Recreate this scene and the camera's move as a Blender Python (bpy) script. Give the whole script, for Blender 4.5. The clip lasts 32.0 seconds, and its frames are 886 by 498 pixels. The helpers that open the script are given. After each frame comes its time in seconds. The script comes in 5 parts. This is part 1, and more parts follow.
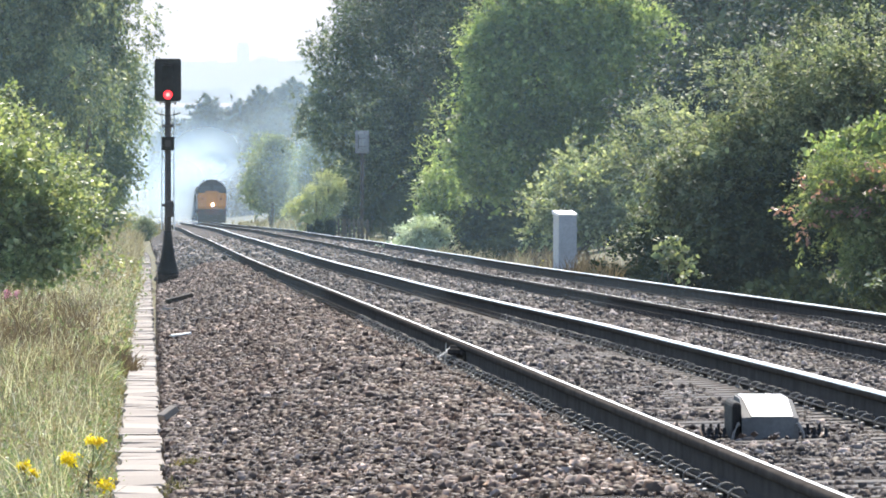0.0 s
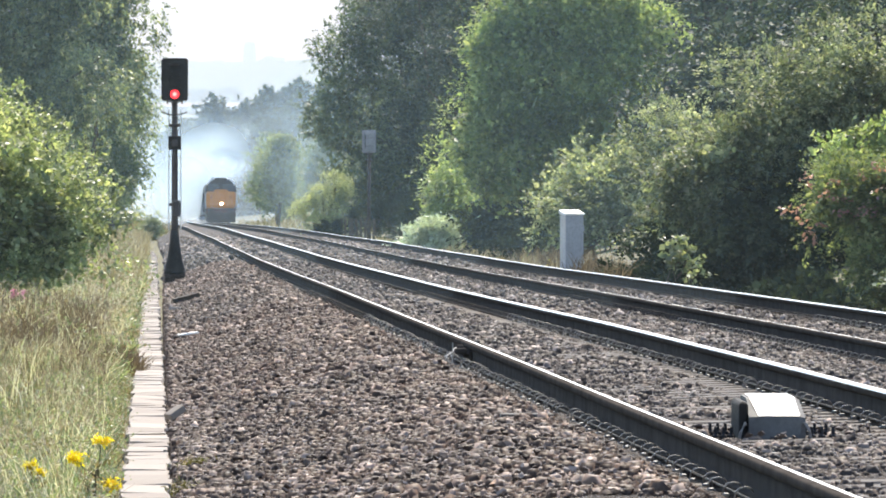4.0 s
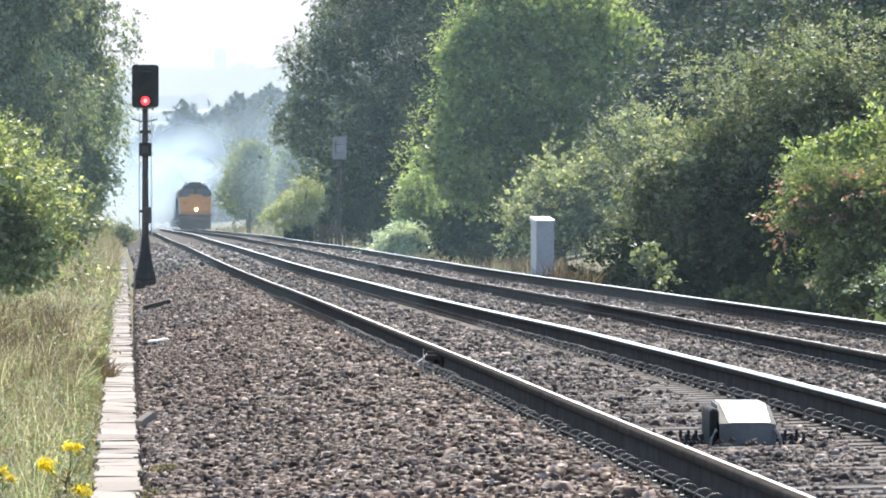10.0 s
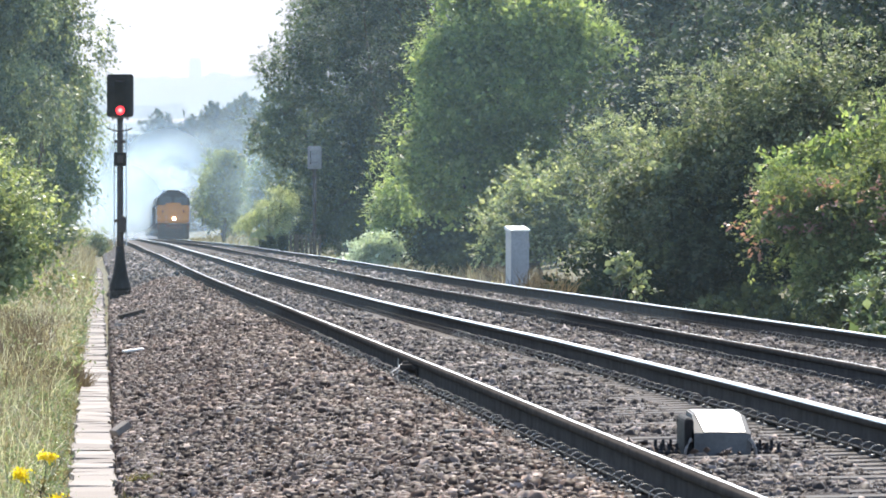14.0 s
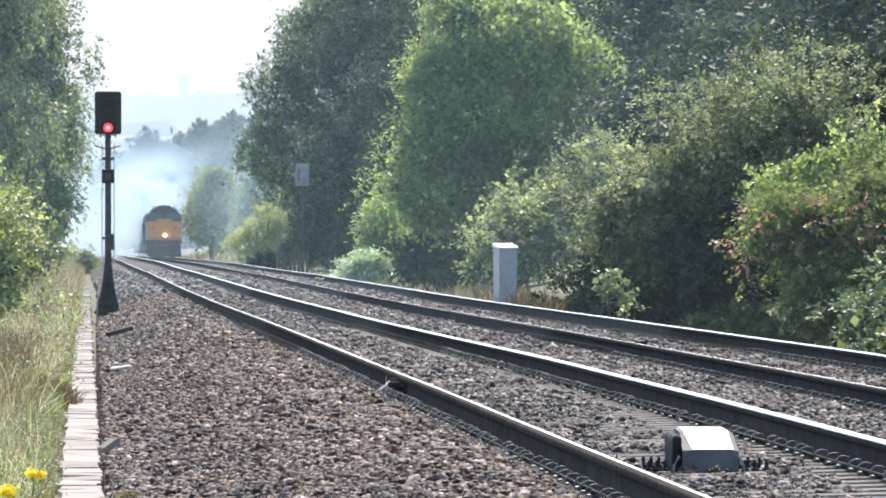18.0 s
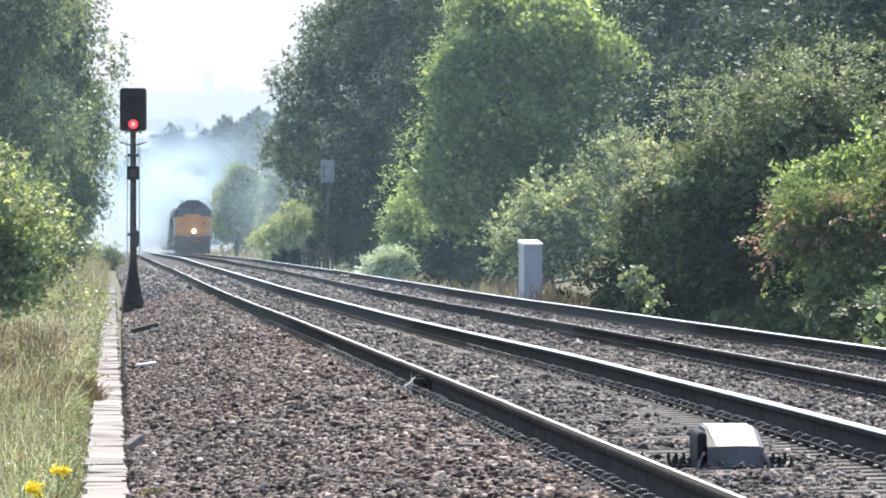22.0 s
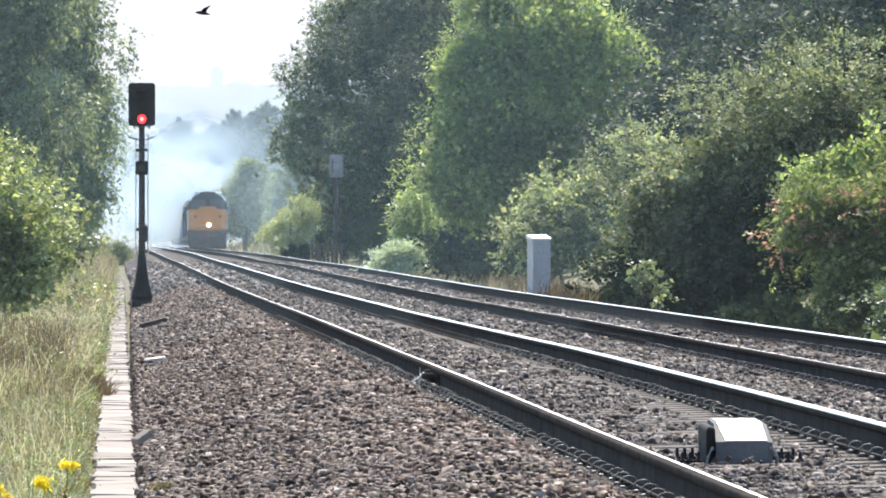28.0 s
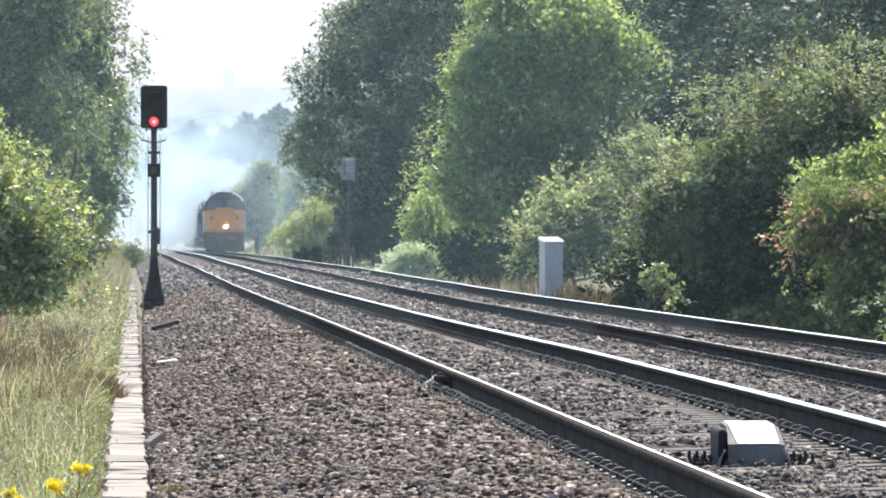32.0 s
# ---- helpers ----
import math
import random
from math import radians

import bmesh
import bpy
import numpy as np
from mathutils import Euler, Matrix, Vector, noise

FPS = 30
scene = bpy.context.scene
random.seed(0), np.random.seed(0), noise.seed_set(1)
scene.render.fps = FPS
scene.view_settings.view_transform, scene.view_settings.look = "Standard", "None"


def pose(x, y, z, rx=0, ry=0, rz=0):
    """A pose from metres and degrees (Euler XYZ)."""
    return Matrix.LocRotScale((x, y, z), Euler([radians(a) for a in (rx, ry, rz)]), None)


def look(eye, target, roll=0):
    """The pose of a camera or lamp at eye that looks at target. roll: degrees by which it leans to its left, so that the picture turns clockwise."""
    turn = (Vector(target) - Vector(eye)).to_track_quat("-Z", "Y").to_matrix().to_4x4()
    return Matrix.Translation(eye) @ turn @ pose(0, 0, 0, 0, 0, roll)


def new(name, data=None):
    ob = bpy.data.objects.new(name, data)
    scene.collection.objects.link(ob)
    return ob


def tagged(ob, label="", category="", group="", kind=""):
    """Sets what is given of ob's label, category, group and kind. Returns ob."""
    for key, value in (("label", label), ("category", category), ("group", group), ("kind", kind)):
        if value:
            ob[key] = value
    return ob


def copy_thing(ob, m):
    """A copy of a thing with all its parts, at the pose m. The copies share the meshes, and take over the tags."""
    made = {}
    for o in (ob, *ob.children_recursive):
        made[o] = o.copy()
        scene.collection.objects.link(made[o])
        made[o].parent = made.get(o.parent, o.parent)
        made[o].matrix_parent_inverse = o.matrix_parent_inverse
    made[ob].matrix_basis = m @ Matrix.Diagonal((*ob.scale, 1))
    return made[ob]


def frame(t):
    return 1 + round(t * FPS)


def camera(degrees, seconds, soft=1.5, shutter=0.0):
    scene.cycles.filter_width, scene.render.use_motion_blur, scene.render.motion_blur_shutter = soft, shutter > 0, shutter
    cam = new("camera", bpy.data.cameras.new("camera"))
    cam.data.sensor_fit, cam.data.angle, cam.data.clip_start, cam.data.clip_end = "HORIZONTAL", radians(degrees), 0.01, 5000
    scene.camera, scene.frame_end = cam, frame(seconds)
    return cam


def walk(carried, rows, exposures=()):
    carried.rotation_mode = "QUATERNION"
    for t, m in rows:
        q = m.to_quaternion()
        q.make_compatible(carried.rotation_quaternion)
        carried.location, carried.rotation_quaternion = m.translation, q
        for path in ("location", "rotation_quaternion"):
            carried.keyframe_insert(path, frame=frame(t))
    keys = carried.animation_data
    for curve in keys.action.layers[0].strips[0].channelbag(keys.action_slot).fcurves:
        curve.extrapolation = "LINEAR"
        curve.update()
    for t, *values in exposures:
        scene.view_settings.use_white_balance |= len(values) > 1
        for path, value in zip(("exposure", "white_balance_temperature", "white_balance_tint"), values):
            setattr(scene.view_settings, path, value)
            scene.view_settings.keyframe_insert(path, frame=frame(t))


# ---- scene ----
# A long lens on a tripod beside a double-track railway that falls away from the camera.
# World: y runs along the straight of the track, x to the right, z up; the near left rail's top at y = 0 is z = 0.
EYE = 1.07
cam = camera(5.791, 32.0, soft=1.85)
ROWS = [
    (0, -2.1577, -1.2234), (0.5, -2.1466, -1.2289), (1, -2.1407, -1.2289), (1.5, -2.1071, -1.2289), (2, -2.0956, -1.2459),
    (2.5, -2.1352, -1.2514), (3, -2.1633, -1.2404), (3.5, -2.1126, -1.2234), (5.5, -2.1466, -1.2459), (6, -2.1807, -1.2234),
    (6.5, -2.1807, -1.2178), (7, -2.1637, -1.2119), (7.5, -2.1522, -1.2178), (8, -2.1577, -1.2064), (8.5, -2.1747, -1.2004),
    (9, -2.2032, -1.2064), (9.5, -2.2938, -1.2008), (10, -2.3052, -1.1838), (10.5, -2.3163, -1.1613), (11, -2.3333, -1.1553),
    (11.5, -2.3389, -1.1553), (12, -2.3673, -1.1613), (12.5, -2.3843, -1.1553), (13, -2.4409, -1.1102), (13.5, -2.4694, -1.1099),
    (14, -2.4694, -1.1213), (14.5, -2.4523, -1.1269), (16.5, -2.5200, -1.0818), (17, -2.5089, -1.0478), (17.5, -2.5144, -1.0252),
    (18, -2.5485, -1.0082), (18.5, -2.5429, -1.0027), (19, -2.5429, -1.0197), (19.5, -2.5200, -0.9968), (20, -2.5085, -0.9798),
    (20.5, -2.5034, -0.9801), (21, -2.5200, -1.0027), (21.5, -2.4634, -1.0197), (22, -2.3843, -1.0308), (22.5, -2.3899, -1.0252),
    (23, -2.4013, -1.0197), (23.5, -2.4069, -1.0367), (24, -2.4010, -1.0422), (24.5, -2.3895, -1.0367), (25, -2.3618, -1.0478),
    (25.5, -2.3389, -1.0592), (27.5, -2.3333, -1.0533), (28, -2.3278, -1.0648), (28.5, -2.3163, -1.0648), (29, -2.2882, -1.0592),
    (29.5, -2.2938, -1.0932), (30, -2.3104, -1.1213), (30.5, -2.2938, -1.1213), (31, -2.2598, -1.0932), (31.5, -2.2428, -1.0762),
    (32, -2.2483, -1.0478),
]
walk(cam, [(t, pose(0, 0, EYE, 90 + pitch, 0, yaw)) for t, yaw, pitch in ROWS], exposures=[(0, 1.78, 6750, 12), (2, 1.78, 7000, 12), (6, 1.78, 6900, 12), (9, 1.78, 6850, 12), (13, 1.78, 6700, 12), (17, 1.78, 6600, 12), (21, 1.78, 6600, 12), (25, 1.78, 6700, 12), (32, 1.78, 6800, 12)])

# ---- light ----
SUN = Vector((0.10, 0.72, 0.80)).normalized()
world = bpy.data.worlds.new("sky")
scene.world = world
world.use_nodes = True
wn = world.node_tree
sky = wn.nodes.new("ShaderNodeTexSky")
sky.sky_type = "NISHITA"
sky.sun_disc = False
sky.sun_elevation = math.asin(SUN.z)
sky.sun_rotation = math.atan2(SUN.x, SUN.y)
sky.dust_density, sky.air_density, sky.ozone_density = 0.05, 1.0, 1.6
cool = wn.nodes.new("ShaderNodeMix")
cool.data_type, cool.blend_type = "RGBA", "MULTIPLY"
cool.inputs[0].default_value = 1.0
cool.inputs[7].default_value = (1.0, 0.985, 0.97, 1)
wn.links.new(sky.outputs[0], cool.inputs[6])
wn.links.new(cool.outputs[2], wn.nodes["Background"].inputs[0])
wn.nodes["Background"].inputs[1].default_value = 0.135
sun_data = bpy.data.lights.new("sun", "SUN")
sun_data.energy, sun_data.angle, sun_data.color = 3.4, radians(0.6), (1.0, 0.945, 0.83)
sun = new("sun", sun_data)
sun.matrix_world = look(SUN * 100, (0, 0, 0))

# ---- lie of the land ----
FALL = 0.01594


def dip(y):
    """How far the line sags below its even fall in the distance."""
    return 0.85 * (max(0.0, y - 265) / 527) ** 1.2


def base_z(y):
    """Height of the rail plane at y; the valley floor far off."""
    if y <= 1000:
        return -FALL * y - dip(y)
    k = min(1.0, (y - 1000) / 900)
    return -FALL * 1000 - dip(1000) - 7.0 * (k * (2 - k))


def bend(y):
    """The line's gentle curve to the right."""
    return 2.15 * (min(y, 1300) / 792) ** 2


def trough_shift(y):
    return 0.0035 * min(y, 260) + bend(y) * 0.3


def ease(v):
    v = max(0.0, min(1.0, v))
    return v * v * (3 - 2 * v)


def lerp_table(table, x):
    for (x0, z0), (x1, z1) in zip(table, table[1:]):
        if x <= x1:
            k = (x - x0) / (x1 - x0)
            return z0 + (z1 - z0) * max(0.0, k)
    return table[-1][1]


GROUND = ((-400, 6), (-60, 2.5), (-12, 0.6), (-4, -0.15), (-1.6, -0.42), (-0.30, -0.56), (-0.13, -0.68), (0.4, -0.85), (8.6, -0.85), (9.4, -0.62),
          (10.5, -0.55), (13, -0.1), (20, 0.9), (60, 3), (400, 7))
BED = ((0.10, -0.70), (0.125, -0.58), (0.6, -0.50), (1.3, -0.33), (1.95, -0.18), (4.9, -0.165), (5.5, -0.25), (8.35, -0.245), (8.6, -0.36), (9.3, -0.75))


def view_dip(xr, y):
    """Depth of a dip between the far ballast shoulder and the bushes, shaped to fit the camera's view."""
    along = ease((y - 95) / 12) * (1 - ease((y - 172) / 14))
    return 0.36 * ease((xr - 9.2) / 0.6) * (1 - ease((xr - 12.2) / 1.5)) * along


def ground_z(x, y):
    """The land beside the line."""
    xr = x - bend(y)
    xr -= trough_shift(y) * max(0.0, min(1.0, 1.5 - xr)) if xr > -3 else 0
    far = max(0.0, min(1.0, (y - 1000) / 600))
    return base_z(y) + lerp_table(GROUND, xr) * (1 - far) - 0.4 * far - view_dip(xr, y)


def bed_x(k, y):
    """Place across the ballast bed at the table position k."""
    return bend(y) + k + trough_shift(y) * max(0.0, min(1.0, (1.95 - k) / 1.8))


def sag(y):
    """A hollow in the track in the middle distance, fitted to the camera's view."""
    return 0.08 * (ease((y - 65) / 120) - ease((y - 300) / 120))


def line_z(y):
    return base_z(y) - sag(y)


def inner_drop(k, y):
    """Extra drop of the near track's inner rail in the hollow, fitted to the camera's view."""
    return 0.045 * (ease((y - 55) / 60) - ease((y - 260) / 120)) * max(0.0, 1 - abs(k - 4.15) / 1.4)


def bed_z(k, y):
    n = noise.noise(Vector((k * 1.3, y * 0.55, 3.1))) * 0.035 + noise.noise(Vector((k * 4, y * 1.7, 8.0))) * 0.018
    return line_z(y) - inner_drop(k, y) + lerp_table(BED, k) + n * min(1.0, max(0.0, (k - 0.1) * 4))


# ---- materials ----
def material(name, rough=0.8, metal=0.0):
    m = bpy.data.materials.new(name)
    m.use_nodes = True
    b = m.node_tree.nodes["Principled BSDF"]
    b.inputs["Roughness"].default_value, b.inputs["Metallic"].default_value = rough, metal
    return m, m.node_tree, b


def ramp(nt, source, stops):
    r = nt.nodes.new("ShaderNodeValToRGB")
    while len(r.color_ramp.elements) < len(stops):
        r.color_ramp.elements.new(0.5)
    for e, (p, c) in zip(r.color_ramp.elements, stops):
        e.position, e.color = p, (*c, 1)
    nt.links.new(source, r.inputs[0])
    return r.outputs[0]


def noise_out(nt, scale, detail=6, rough=0.6, coords="Object"):
    tc = nt.nodes.new("ShaderNodeTexCoord")
    n = nt.nodes.new("ShaderNodeTexNoise")
    n.inputs["Scale"].default_value, n.inputs["Detail"].default_value, n.inputs["Roughness"].default_value = scale, detail, rough
    nt.links.new(tc.outputs[coords], n.inputs["Vector"])
    return n.outputs["Fac"]


def mixed(nt, a, b, fac, mode="MIX"):
    m = nt.nodes.new("ShaderNodeMix")
    m.data_type, m.blend_type = "RGBA", mode
    for sock, val in ((0, fac), (6, a), (7, b)):
        if isinstance(val, (int, float)):
            m.inputs[sock].default_value = val
        elif isinstance(val, tuple):
            m.inputs[sock].default_value = (*val, 1)
        else:
            nt.links.new(val, m.inputs[sock])
    return m.outputs[2]


def bump(nt, b, height, strength, distance=0.01):
    n = nt.nodes.new("ShaderNodeBump")
    n.inputs["Strength"].default_value, n.inputs["Distance"].default_value = strength, distance
    nt.links.new(height, n.inputs["Height"])
    nt.links.new(n.outputs[0], b.inputs["Normal"])


def surface(name, dark, light, scale, rough=0.8, metal=0.0, fine=None, relief=0.3, distance=0.01):
    """Two-scale mottled surface."""
    m, nt, b = material(name, rough, metal)
    if not metal:
        b.inputs["Specular IOR Level"].default_value = 0.15 if rough > 0.78 else 0.25
    big, small = noise_out(nt, scale), noise_out(nt, fine or scale * 9, 8, 0.7)
    c = ramp(nt, big, ((0.3, dark), (0.7, light)))
    k = ramp(nt, small, ((0.3, (0.72, 0.72, 0.72)), (0.7, (1.15, 1.15, 1.15))))
    nt.links.new(mixed(nt, c, k, 0.8, "MULTIPLY"), b.inputs["Base Color"])
    rr = ramp(nt, small, ((0.2, (rough * 0.8,) * 3), (0.8, (min(1, rough * 1.15),) * 3)))
    nt.links.new(rr, b.inputs["Roughness"])
    if relief:
        bump(nt, b, small, relief, distance)
    return m


def island_surface(name, stops, rough=0.8, by_object=False, gloss=0.5, dirt=0.0):
    """Pieces that differ from one to the next."""
    m, nt, b = material(name, rough)
    if by_object:
        src = nt.nodes.new("ShaderNodeObjectInfo").outputs["Random"]
    else:
        src = nt.nodes.new("ShaderNodeNewGeometry").outputs["Random Per Island"]
    c = ramp(nt, src, stops)
    if dirt:
        big = noise_out(nt, dirt, 5, 0.6)
        c = mixed(nt, c, ramp(nt, big, ((0.32, (0.62, 0.60, 0.60)), (0.48, (1.0, 0.98, 0.95)), (0.60, (1.25, 1.13, 1.04)), (0.70, (1.0, 1.02, 1.06)))), 1.0, "MULTIPLY")
    small = noise_out(nt, 60, 5, 0.7)
    k = ramp(nt, small, ((0.3, (0.75, 0.75, 0.75)), (0.7, (1.15, 1.15, 1.15))))
    nt.links.new(mixed(nt, c, k, 0.8, "MULTIPLY"), b.inputs["Base Color"])
    b.inputs["Specular IOR Level"].default_value = gloss
    return m


def leaf_material(name, stops, through_light=0.5, rough=0.45, patch=0.35, gloss=0.3):
    """Leaves: a glossy face that lets part of the light through; noise paints lighter and darker clumps."""
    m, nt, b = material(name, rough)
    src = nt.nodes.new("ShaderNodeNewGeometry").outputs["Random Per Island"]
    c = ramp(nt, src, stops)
    # Brightness patches in the colour imitate lit and shaded clumps
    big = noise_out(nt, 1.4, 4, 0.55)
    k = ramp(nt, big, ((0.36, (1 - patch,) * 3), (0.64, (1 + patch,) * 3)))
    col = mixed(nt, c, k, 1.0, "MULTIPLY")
    b.inputs["Specular IOR Level"].default_value = gloss
    nt.links.new(col, b.inputs["Base Color"])
    tr = nt.nodes.new("ShaderNodeBsdfTranslucent")
    warm = mixed(nt, col, (1.27, 1.31, 0.70), 1.0, "MULTIPLY")
    nt.links.new(warm, tr.inputs["Color"])
    mx = nt.nodes.new("ShaderNodeMixShader")
    mx.inputs[0].default_value = through_light
    nt.links.new(b.outputs[0], mx.inputs[1])
    nt.links.new(tr.outputs[0], mx.inputs[2])
    nt.links.new(mx.outputs[0], nt.nodes["Material Output"].inputs[0])
    return m


def glow(name, colour, strength):
    m, nt, b = material(name, 0.4)
    b.inputs["Base Color"].default_value = (*colour, 1)
    b.inputs["Emission Color"].default_value = (*colour, 1)
    b.inputs["Emission Strength"].default_value = strength
    return m


M = {}
M["earth"] = surface("earth", (0.07, 0.06, 0.035), (0.13, 0.12, 0.06), 0.7, 0.95, fine=7)
M["bed"] = surface("ballast bed", (0.036, 0.026, 0.021), (0.075, 0.056, 0.046), 9, 0.9, fine=40, relief=1.0, distance=0.06)
STONE = ((0.0, (0.040, 0.0285, 0.0230)), (0.4, (0.060, 0.0430, 0.0350)), (0.70, (0.088, 0.0640, 0.0525)), (0.88, (0.145, 0.1090, 0.0910)), (1.0, (0.34, 0.272, 0.232)))
M["stone"] = island_surface("ballast stone", STONE, 0.6, gloss=0.07, dirt=0.55)
GREY_STONE = tuple((p, (c[0] * 0.92, c[0] * 0.785, c[0] * 0.71)) for p, c in STONE)
M["stone_grey"] = island_surface("greyer ballast stone", GREY_STONE, 0.6, gloss=0.07, dirt=0.55)
M["stone_one"] = island_surface("loose ballast stone", STONE, 0.6, by_object=True, gloss=0.07)
M["concrete"] = surface("weathered concrete", (0.30, 0.28, 0.25), (0.46, 0.44, 0.40), 2.2, 0.85, fine=35)
M["lid"] = island_surface("concrete lid", ((0.0, (0.200, 0.168, 0.140)), (1.0, (0.305, 0.265, 0.226))), 0.85, by_object=True, gloss=0.1)
M["sleeper"] = surface("grey sleeper", (0.048, 0.041, 0.035), (0.125, 0.108, 0.095), 3, 0.92, fine=40)
M["rail_side"] = surface("rusty rail side", (0.041, 0.036, 0.032), (0.070, 0.061, 0.054), 3, 0.95, fine=30)
M["rail_side"].node_tree.nodes["Principled BSDF"].inputs["Specular IOR Level"].default_value = 0.0
M["rail_top"] = surface("polished rail head", (0.22, 0.212, 0.203), (0.40, 0.387, 0.374), 6, 0.36, 1.0, relief=0.05)
M["clip"] = surface("rusty spring steel", (0.13, 0.118, 0.108), (0.27, 0.25, 0.232), 12, 0.5)
# Foot colour lightened to paint the bright line along its edge
M["rail_foot"] = surface("lightened rail foot", (0.04, 0.034, 0.029), (0.085, 0.073, 0.063), 4, 0.85)
M["black"] = surface("black painted steel", (0.010, 0.0085, 0.008), (0.026, 0.022, 0.020), 3, 0.82)
M["post"] = surface("dark weathered steel", (0.034, 0.026, 0.024), (0.08, 0.064, 0.058), 3, 0.85)
M["grey_box"] = surface("shade-greyed enamel", (0.30, 0.305, 0.32), (0.36, 0.365, 0.38), 2, 0.4, relief=0.1)
M["dull_grey"] = surface("dull grey casing", (0.17, 0.175, 0.185), (0.24, 0.245, 0.255), 3, 0.6)
M["white_metal"] = surface("bright galvanised steel", (0.5, 0.5, 0.5), (0.7, 0.7, 0.7), 8, 0.4, 0.6)
M["magnet"] = surface("grey painted cover", (0.075, 0.072, 0.070), (0.125, 0.120, 0.116), 5, 0.75)
# White for tops painted as sunlit, and for the stick
M["magnet_top"] = surface("glare-white paint", (0.62, 0.61, 0.57), (0.80, 0.79, 0.75), 5, 0.4, relief=0.1)
M["magnet_top"].node_tree.nodes["Principled BSDF"].inputs["Specular IOR Level"].default_value = 0.6
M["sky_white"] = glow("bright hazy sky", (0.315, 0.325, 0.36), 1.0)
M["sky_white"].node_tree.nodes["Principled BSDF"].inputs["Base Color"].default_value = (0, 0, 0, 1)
M["wood"] = surface("weathered plank", (0.02, 0.015, 0.012), (0.06, 0.045, 0.035), 6, 0.85)
M["bark"] = surface("bark", (0.035, 0.028, 0.02), (0.10, 0.085, 0.065), 5, 0.9, relief=0.8)
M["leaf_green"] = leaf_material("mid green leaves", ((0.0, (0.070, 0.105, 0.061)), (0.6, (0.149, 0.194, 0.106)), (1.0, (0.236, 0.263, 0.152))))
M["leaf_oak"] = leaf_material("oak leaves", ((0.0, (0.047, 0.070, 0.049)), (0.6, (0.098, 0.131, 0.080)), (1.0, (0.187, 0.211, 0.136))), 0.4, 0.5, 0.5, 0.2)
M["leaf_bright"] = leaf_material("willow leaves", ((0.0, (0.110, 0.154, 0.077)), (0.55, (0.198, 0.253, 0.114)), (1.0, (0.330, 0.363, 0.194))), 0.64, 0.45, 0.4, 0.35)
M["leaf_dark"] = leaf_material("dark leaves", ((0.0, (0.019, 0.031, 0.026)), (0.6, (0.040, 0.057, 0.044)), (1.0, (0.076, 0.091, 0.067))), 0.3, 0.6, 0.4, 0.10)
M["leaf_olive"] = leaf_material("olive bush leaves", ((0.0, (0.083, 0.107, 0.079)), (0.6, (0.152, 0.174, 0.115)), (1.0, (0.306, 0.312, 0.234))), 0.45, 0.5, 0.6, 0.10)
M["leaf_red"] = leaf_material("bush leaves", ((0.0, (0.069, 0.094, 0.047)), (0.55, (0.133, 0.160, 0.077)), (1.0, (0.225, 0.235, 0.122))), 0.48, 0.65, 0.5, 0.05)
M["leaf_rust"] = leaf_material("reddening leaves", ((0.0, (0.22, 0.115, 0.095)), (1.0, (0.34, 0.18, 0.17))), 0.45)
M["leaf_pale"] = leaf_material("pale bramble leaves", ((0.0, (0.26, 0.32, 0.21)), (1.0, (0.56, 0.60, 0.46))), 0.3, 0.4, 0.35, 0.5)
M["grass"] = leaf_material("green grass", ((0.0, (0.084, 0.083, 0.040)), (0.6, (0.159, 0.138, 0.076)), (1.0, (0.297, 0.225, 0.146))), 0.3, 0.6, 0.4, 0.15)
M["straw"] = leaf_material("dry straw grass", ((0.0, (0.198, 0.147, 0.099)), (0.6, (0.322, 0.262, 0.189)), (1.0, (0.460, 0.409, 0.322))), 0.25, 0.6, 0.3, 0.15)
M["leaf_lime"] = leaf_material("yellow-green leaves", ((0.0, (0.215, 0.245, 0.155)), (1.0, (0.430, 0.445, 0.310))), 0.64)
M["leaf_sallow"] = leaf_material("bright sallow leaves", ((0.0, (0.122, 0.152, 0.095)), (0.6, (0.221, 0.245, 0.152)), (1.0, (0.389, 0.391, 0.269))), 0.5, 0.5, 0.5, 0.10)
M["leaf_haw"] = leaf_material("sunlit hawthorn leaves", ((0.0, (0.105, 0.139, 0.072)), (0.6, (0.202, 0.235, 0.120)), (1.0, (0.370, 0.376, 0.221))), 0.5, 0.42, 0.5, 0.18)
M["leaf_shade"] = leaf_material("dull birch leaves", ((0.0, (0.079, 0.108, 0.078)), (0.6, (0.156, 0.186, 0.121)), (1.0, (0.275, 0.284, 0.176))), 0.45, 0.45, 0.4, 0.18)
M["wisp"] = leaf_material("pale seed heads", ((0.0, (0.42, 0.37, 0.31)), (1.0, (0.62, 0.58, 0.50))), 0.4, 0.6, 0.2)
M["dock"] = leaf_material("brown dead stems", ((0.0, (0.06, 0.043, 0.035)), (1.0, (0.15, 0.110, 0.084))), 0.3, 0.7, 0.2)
M["petal"] = leaf_material("yellow petals", ((0.0, (0.58, 0.42, 0.015)), (1.0, (0.86, 0.70, 0.045))), 0.35, 0.6, 0.3)
M["pink"] = leaf_material("pink flowers", ((0.0, (0.42, 0.14, 0.30)), (1.0, (0.55, 0.25, 0.42))), 0.35, 0.6, 0.1)
M["red_lamp"] = glow("red lamp", (1.0, 0.02, 0.03), 0.9)
M["lamp_core"] = glow("red lamp core", (1.0, 0.22, 0.2), 1.0)
M["head_lamp"] = glow("head lamp", (1.0, 0.93, 0.8), 14)
